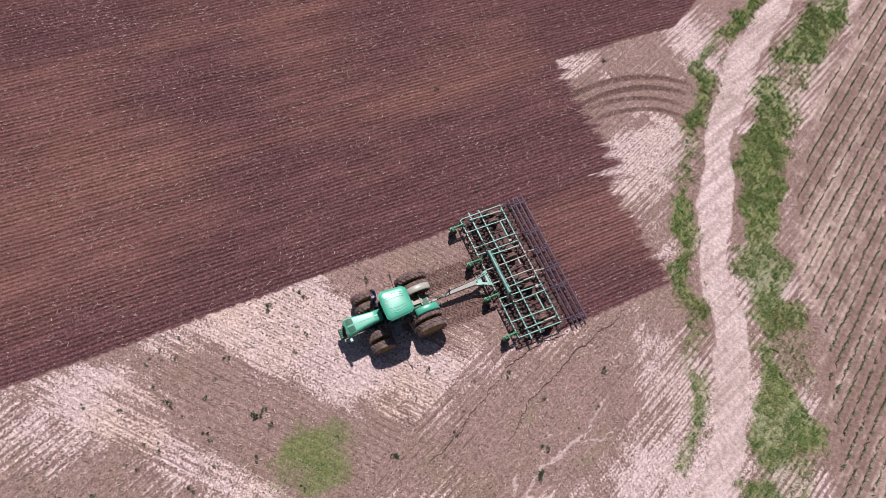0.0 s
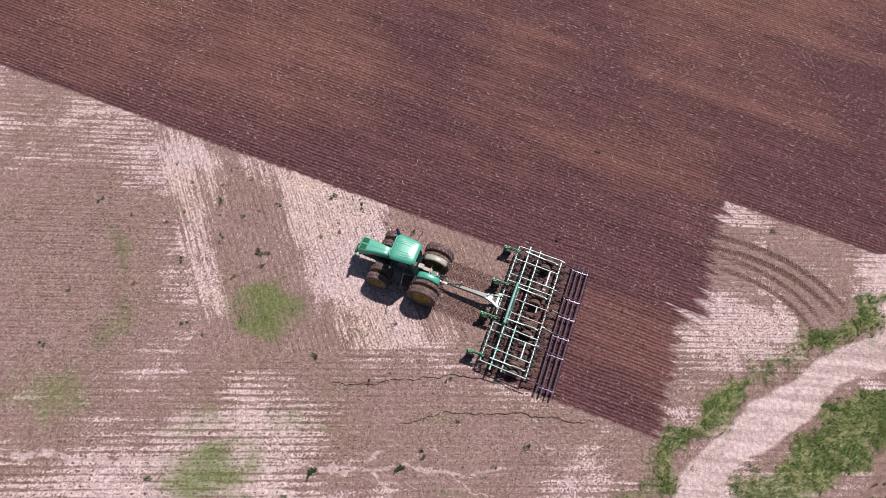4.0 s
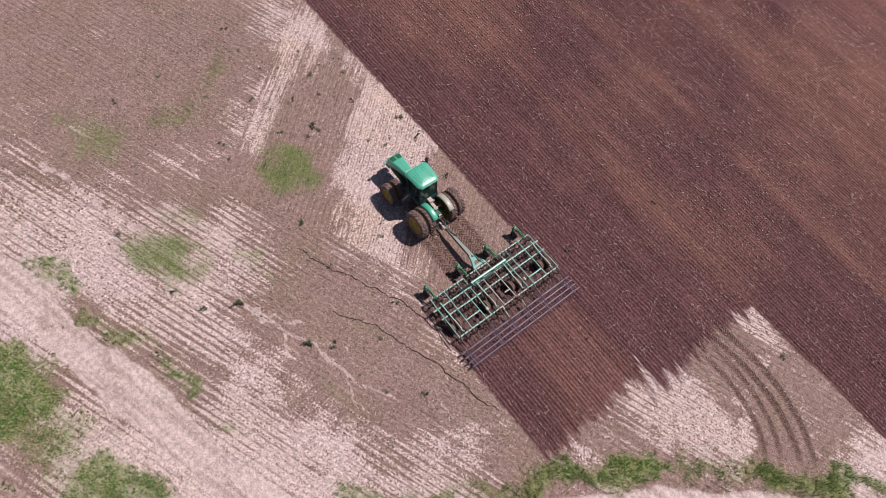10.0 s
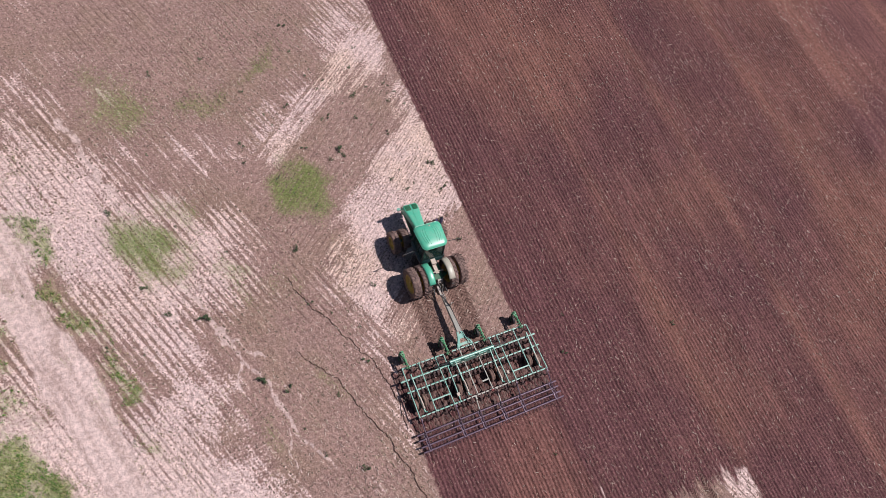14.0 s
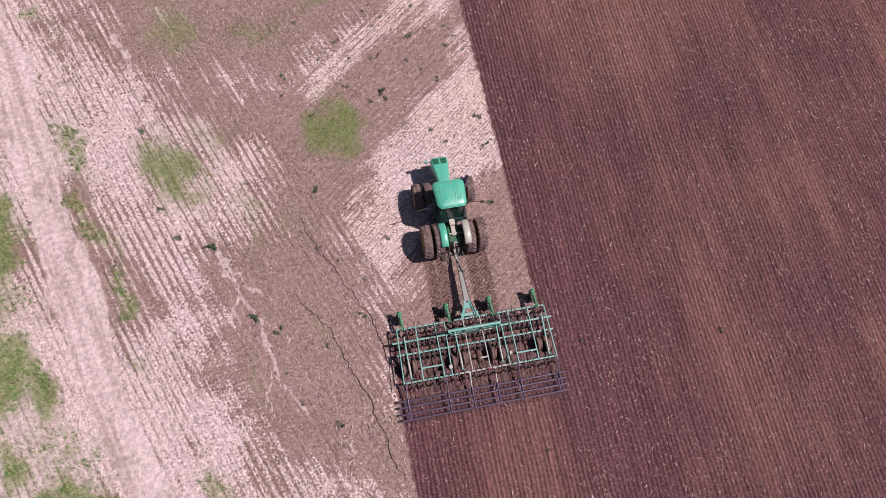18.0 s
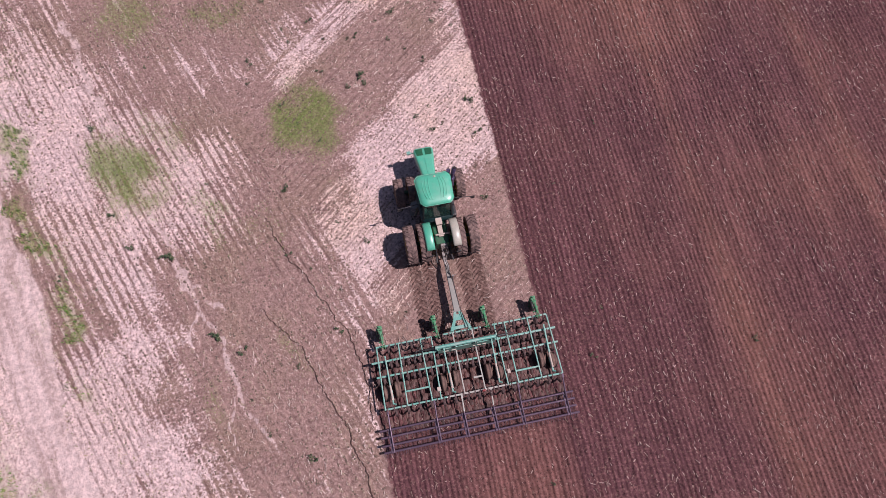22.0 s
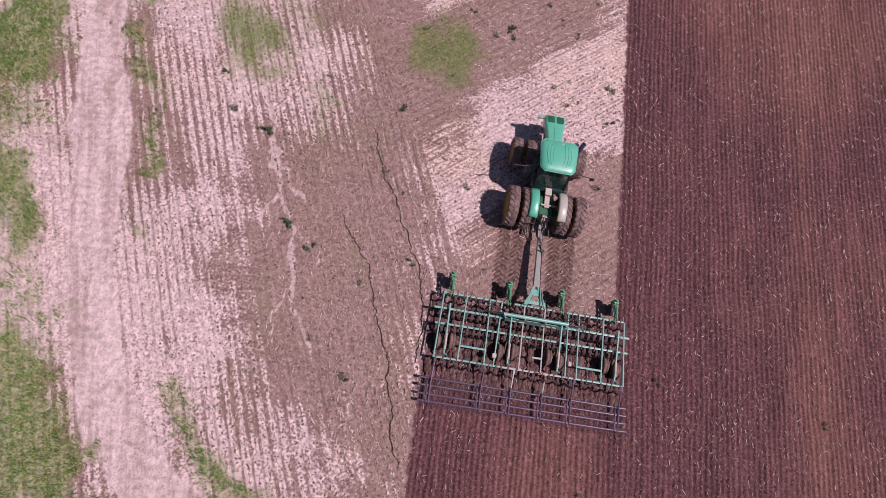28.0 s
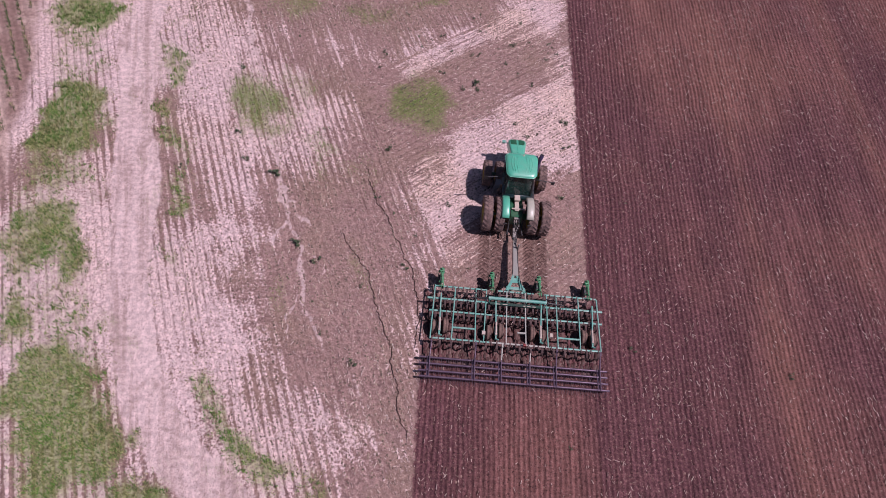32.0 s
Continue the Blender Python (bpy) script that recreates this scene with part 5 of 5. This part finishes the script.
def build_clods():
    def lumps(x, y, r, size, stretch=1.0):
        n = len(x)
        s = size * r.uniform(0.4, 1.5, n)
        corners = np.array([(1, 0, 0), (0.3, 0.9, 0), (-0.8, 0.5, 0), (-0.7, -0.7, 0), (0.4, -0.9, 0), (0.1, 0.1, 0.9)])
        v = corners[None] * s[:, None, None] * r.uniform(0.7, 1.3, (n, 6, 3))
        v[:, :, 1] *= stretch
        v[:, :, 0] += x[:, None]
        v[:, :, 1] += y[:, None]
        v[:, :5, 2] -= 0.03
        i = np.arange(n)[:, None] * 6
        f = np.stack([i + [k, (k + 1) % 5, 5] for k in range(5)], 1).reshape(-1, 3)
        return v.reshape(-1, 3), f

    x, y, r = scatter(60000, -5, 44, -34, 34, lambda f, x, y: 0.32 * (f["till"] > 0.0), 121)
    stuff("tilled_clods", *lumps(x, y, r, 0.042), CLOD, "loose brown soil clods", "soil")

    r = np.random.default_rng(124)
    x, y = r.uniform(-4.5, 4.3, 1900), r.uniform(-9.3, -5.5, 1900)
    stuff("turned_clods", *lumps(x, y, r, 0.085, 1.9), TURNED, "brown clods turned up by the tines", "soil")

    # dark stubble and crumbs stand in the old rows
    r = np.random.default_rng(122)
    n = 180000
    x, y = r.uniform(-30, 14, n), r.uniform(-34, 30, n)
    f = fields(x, y)
    second = f["zone"] > 0.5
    a = np.where(second, radians(41), radians(111))
    px, py = -np.sin(a), np.cos(a)
    d = x * px + y * py
    period = np.where(second, 0.38, 0.40)
    shift = (np.round(d / period) * period - d) * np.where(r.random(n) < 0.6, r.uniform(0.8, 1.0, n), r.uniform(0.0, 0.8, n))
    x, y = x + px * shift, y + py * shift
    keep = (f["till"] < -0.05) & (f["verge"] < 0.6) & (r.random(n) < 0.75 * value_noise(x, y, 2.0, 92) ** 1.5) & (f["rut"] < 0.3)
    v, t = lumps(x[keep], y[keep], r, 0.052)
    stuff("stubble", v, t, STUBBLE, "withered stubble and crumbs in old crop rows", "stubble")


RILLS = (((-8.6, 2.6), (-8.2, 1.7), (-7.2, -0.6), (-6.0, -3.1), (-5.0, -6.4), (-4.9, -8.6)),
         ((-9.3, -2.2), (-9.0, -2.9), (-7.9, -4.3), (-7.1, -6.4), (-6.4, -8.5), (-5.6, -10.7), (-4.9, -13.2)))


def build_rills():
    """Narrow washed-out channels with raised lips; the dark bed colour stands for shade in the crack."""
    for k, pts in enumerate(RILLS):
        line = rounded_line(list(pts), 4)
        r = np.random.default_rng(140 + k)
        xy = np.array(line)
        seg = np.concatenate([[0], np.cumsum(np.hypot(*np.diff(xy, axis=0).T))])
        s = np.arange(0, seg[-1], 0.12)
        x, y = np.interp(s, seg, xy[:, 0]), np.interp(s, seg, xy[:, 1])
        wob = np.cumsum(r.normal(0, 0.045, len(s)))
        wob -= np.linspace(wob[0], wob[-1], len(s))
        x, y = x + wob * 0.9 + r.normal(0, 0.012, len(s)), y + wob * 0.4
        tx, ty = np.gradient(x), np.gradient(y)
        ln = np.hypot(tx, ty)
        px, py = -ty / ln, tx / ln
        w = 0.010 * (0.1 + 1.6 * value_noise(s, s * 0, 1.3, 150 + k)) * smooth(s, 0, 2.5) * smooth(s[-1] - s, 0, 1.5) + 0.003
        rows = [np.stack([x + px * w * q, y + py * w * q, np.full(len(s), h)], 1) for q, h in ((-1.5, -0.03), (-0.9, 0.045), (-0.35, 0.016), (0.35, 0.016), (0.9, 0.045), (1.5, -0.03))]
        v = np.stack(rows, 1).reshape(-1, 3)
        i = (np.arange(len(s) - 1)[:, None] * 6 + np.arange(5)[None]).ravel()
        me = mesh_from("erosion_rill", v, np.stack([i, i + 1, i + 7, i + 6], 1), RILL_SHADE)
        tagged(new("erosion_rill", me), "narrow erosion channel in crusted soil, its shade painted dark", "erosion channel", kind="stuff")


def build_seedlings():
    r = np.random.default_rng(131)
    ang = radians(90 + 28)
    ux, uy, px, py = math.cos(ang), math.sin(ang), -math.sin(ang), math.cos(ang)
    s, k = np.meshgrid(np.arange(-70, 60, 0.23), np.arange(-50, 80) * 0.74)
    s, k = s.ravel() + r.normal(0, 0.04, s.size), k.ravel() + r.normal(0, 0.025, s.size)
    x, y = ux * s + px * k, uy * s + py * k
    f = fields(x, y)
    keep = (f["crop"] > 0.5) & (x > -40) & (x < 30) & (y > -64) & (y < 20) & (r.random(x.size) < 0.85)
    stuff("seedlings", *blades(x[keep], y[keep], r, 5, 0.20, 0.05, 1.1, 0.03), CROP, "young crop seedlings in straight rows", "crop")


def weed_prototype(seed, size, leaves):
    r = random.Random(seed)
    w = thing("weed", pose(0, 0, -100), "bushy dark green weed standing in bare soil", "weed", "weeds in the field")
    stems = []
    for k in range(r.randint(3, 6)):
        a, b = r.random() * 6.283, r.random() * 6.283
        foot = Vector((0.30 * size * math.cos(b), 0.42 * size * math.sin(b), -0.05))
        stems.append((foot, foot + Vector((0.45 * size * math.cos(a), 0.45 * size * math.sin(a), size * r.uniform(0.45, 1.0)))))
    bm = bmesh.new()
    for foot, tip in stems:
        rod(bm, foot, tip, 0.012, 5, 0.005)
    part("stems", bm, WEED, w)
    bm = bmesh.new()
    for k in range(leaves):
        foot, tip = r.choice(stems)
        at = foot.lerp(tip, 0.2 + 0.8 * r.random())
        b, l, wd = r.random() * 6.283, size * r.uniform(0.18, 0.42), size * r.uniform(0.035, 0.075)
        cx, cy, cz = at
        ux, uy = math.cos(b), math.sin(b)
        v = [bm.verts.new(q) for q in ((cx, cy, cz), (cx + ux * l * 0.5 - uy * wd, cy + uy * l * 0.5 + ux * wd, cz + l * 0.3), (cx + ux * l, cy + uy * l, cz + l * r.uniform(-0.2, 0.3)),
                                       (cx + ux * l * 0.5 + uy * wd, cy + uy * l * 0.5 - ux * wd, cz + l * 0.3))]
        bm.faces.new((v[0], v[1], v[2]))
        bm.faces.new((v[0], v[2], v[3]))
    part("leaves", bm, WEED, w)
    return w


def build_weeds():
    kinds = [weed_prototype(1, 0.52, 90), weed_prototype(2, 0.36, 55), weed_prototype(3, 0.24, 34), weed_prototype(4, 0.36, 50), weed_prototype(6, 0.24, 30)]
    spots = [(-2.5, 10.2, 0), (-3.1, 9.6, 1), (-2.2, 9.4, 1), (-7.3, 4.0, 0), (-7.6, 0.4, 1), (-6.6, -0.8, 2), (-7.8, -5.3, 1), (-5.6, -4.1, 1), (-4.9, 1.6, 2), (-3.5, 2.4, 2),
             (-5.0, 6.3, 2), (-6.1, 7.6, 2), (-3.2, 5.6, 2), (-2.5, 12.6, 1), (-7.0, 9.0, 1), (-4.8, 14.6, 1), (-1.0, 13.6, 2), (-4.0, 13.0, 2), (3.4, 7.6, 1), (2.7, 1.6, 1), (-3.6, 0.4, 1),
             (-5.3, -1.8, 2), (-10.3, -4.1, 1), (-10.4, -6.4, 2), (-2.3, -3.6, 2), (-8.5, 12.2, 1), (-8.6, 10.6, 2), (-6.0, 13.0, 2), (-2.6, 16.5, 2), (-7.2, 16.0, 1), (-12.2, 18.8, 1),
             (-2.9, 18.7, 1), (-6.1, 14.1, 2), (1.2, 14.6, 2), (-1.6, 15.2, 2), (0.6, 11.5, 2), (-18.6, 1.3, 1), (-16.9, 0.2, 2), (-17.1, 9.5, 1), (-13.6, 7.4, 2), (-11.2, 5.0, 2), (3.5, 12.7, 2),
             (7.1, -5.3, 2), (6.2, -7.6, 1), (9.8, 4.9, 1), (6.5, 1.6, 2), (2.7, -13.2, 2), (14.4, -8.4, 1), (-2.5, 21.3, 1), (-16.0, 4.2, 0), (-15.4, 2.4, 1), (12.6, -22.0, 1), (-9.6, -8.4, 2),
             (-14.0, 13.0, 2), (-9.0, 19.5, 1), (-5.4, 20.4, 2), (1.8, 18.0, 1), (0.2, 20.2, 2), (-11.6, -3.0, 0), (-8.0, -9.6, 1), (-13.5, 1.5, 0)]
    r = random.Random(5)
    # a loose stand of weeds on the second strip
    spots += [(r.uniform(-4.5, 3.4), r.uniform(5.5, 17.5), r.choice((1, 2, 2))) for _ in range(22)]
    for x, y, k in spots:
        m = pose(x + r.uniform(-0.2, 0.2), y + r.uniform(-0.2, 0.2), 0.0, 0, 0, r.uniform(0, 360)) @ Matrix.Scale(r.uniform(0.5, 0.95), 4)
        w = copy_thing(kinds[k if k == 0 or r.random() < 0.5 else k + 2], m)
        w.scale = m.to_scale()
    for k in kinds:
        for o in (*k.children, k):
            bpy.data.objects.remove(o)


build_grass()
build_straw()
build_clods()
build_rills()
build_seedlings()
build_weeds()
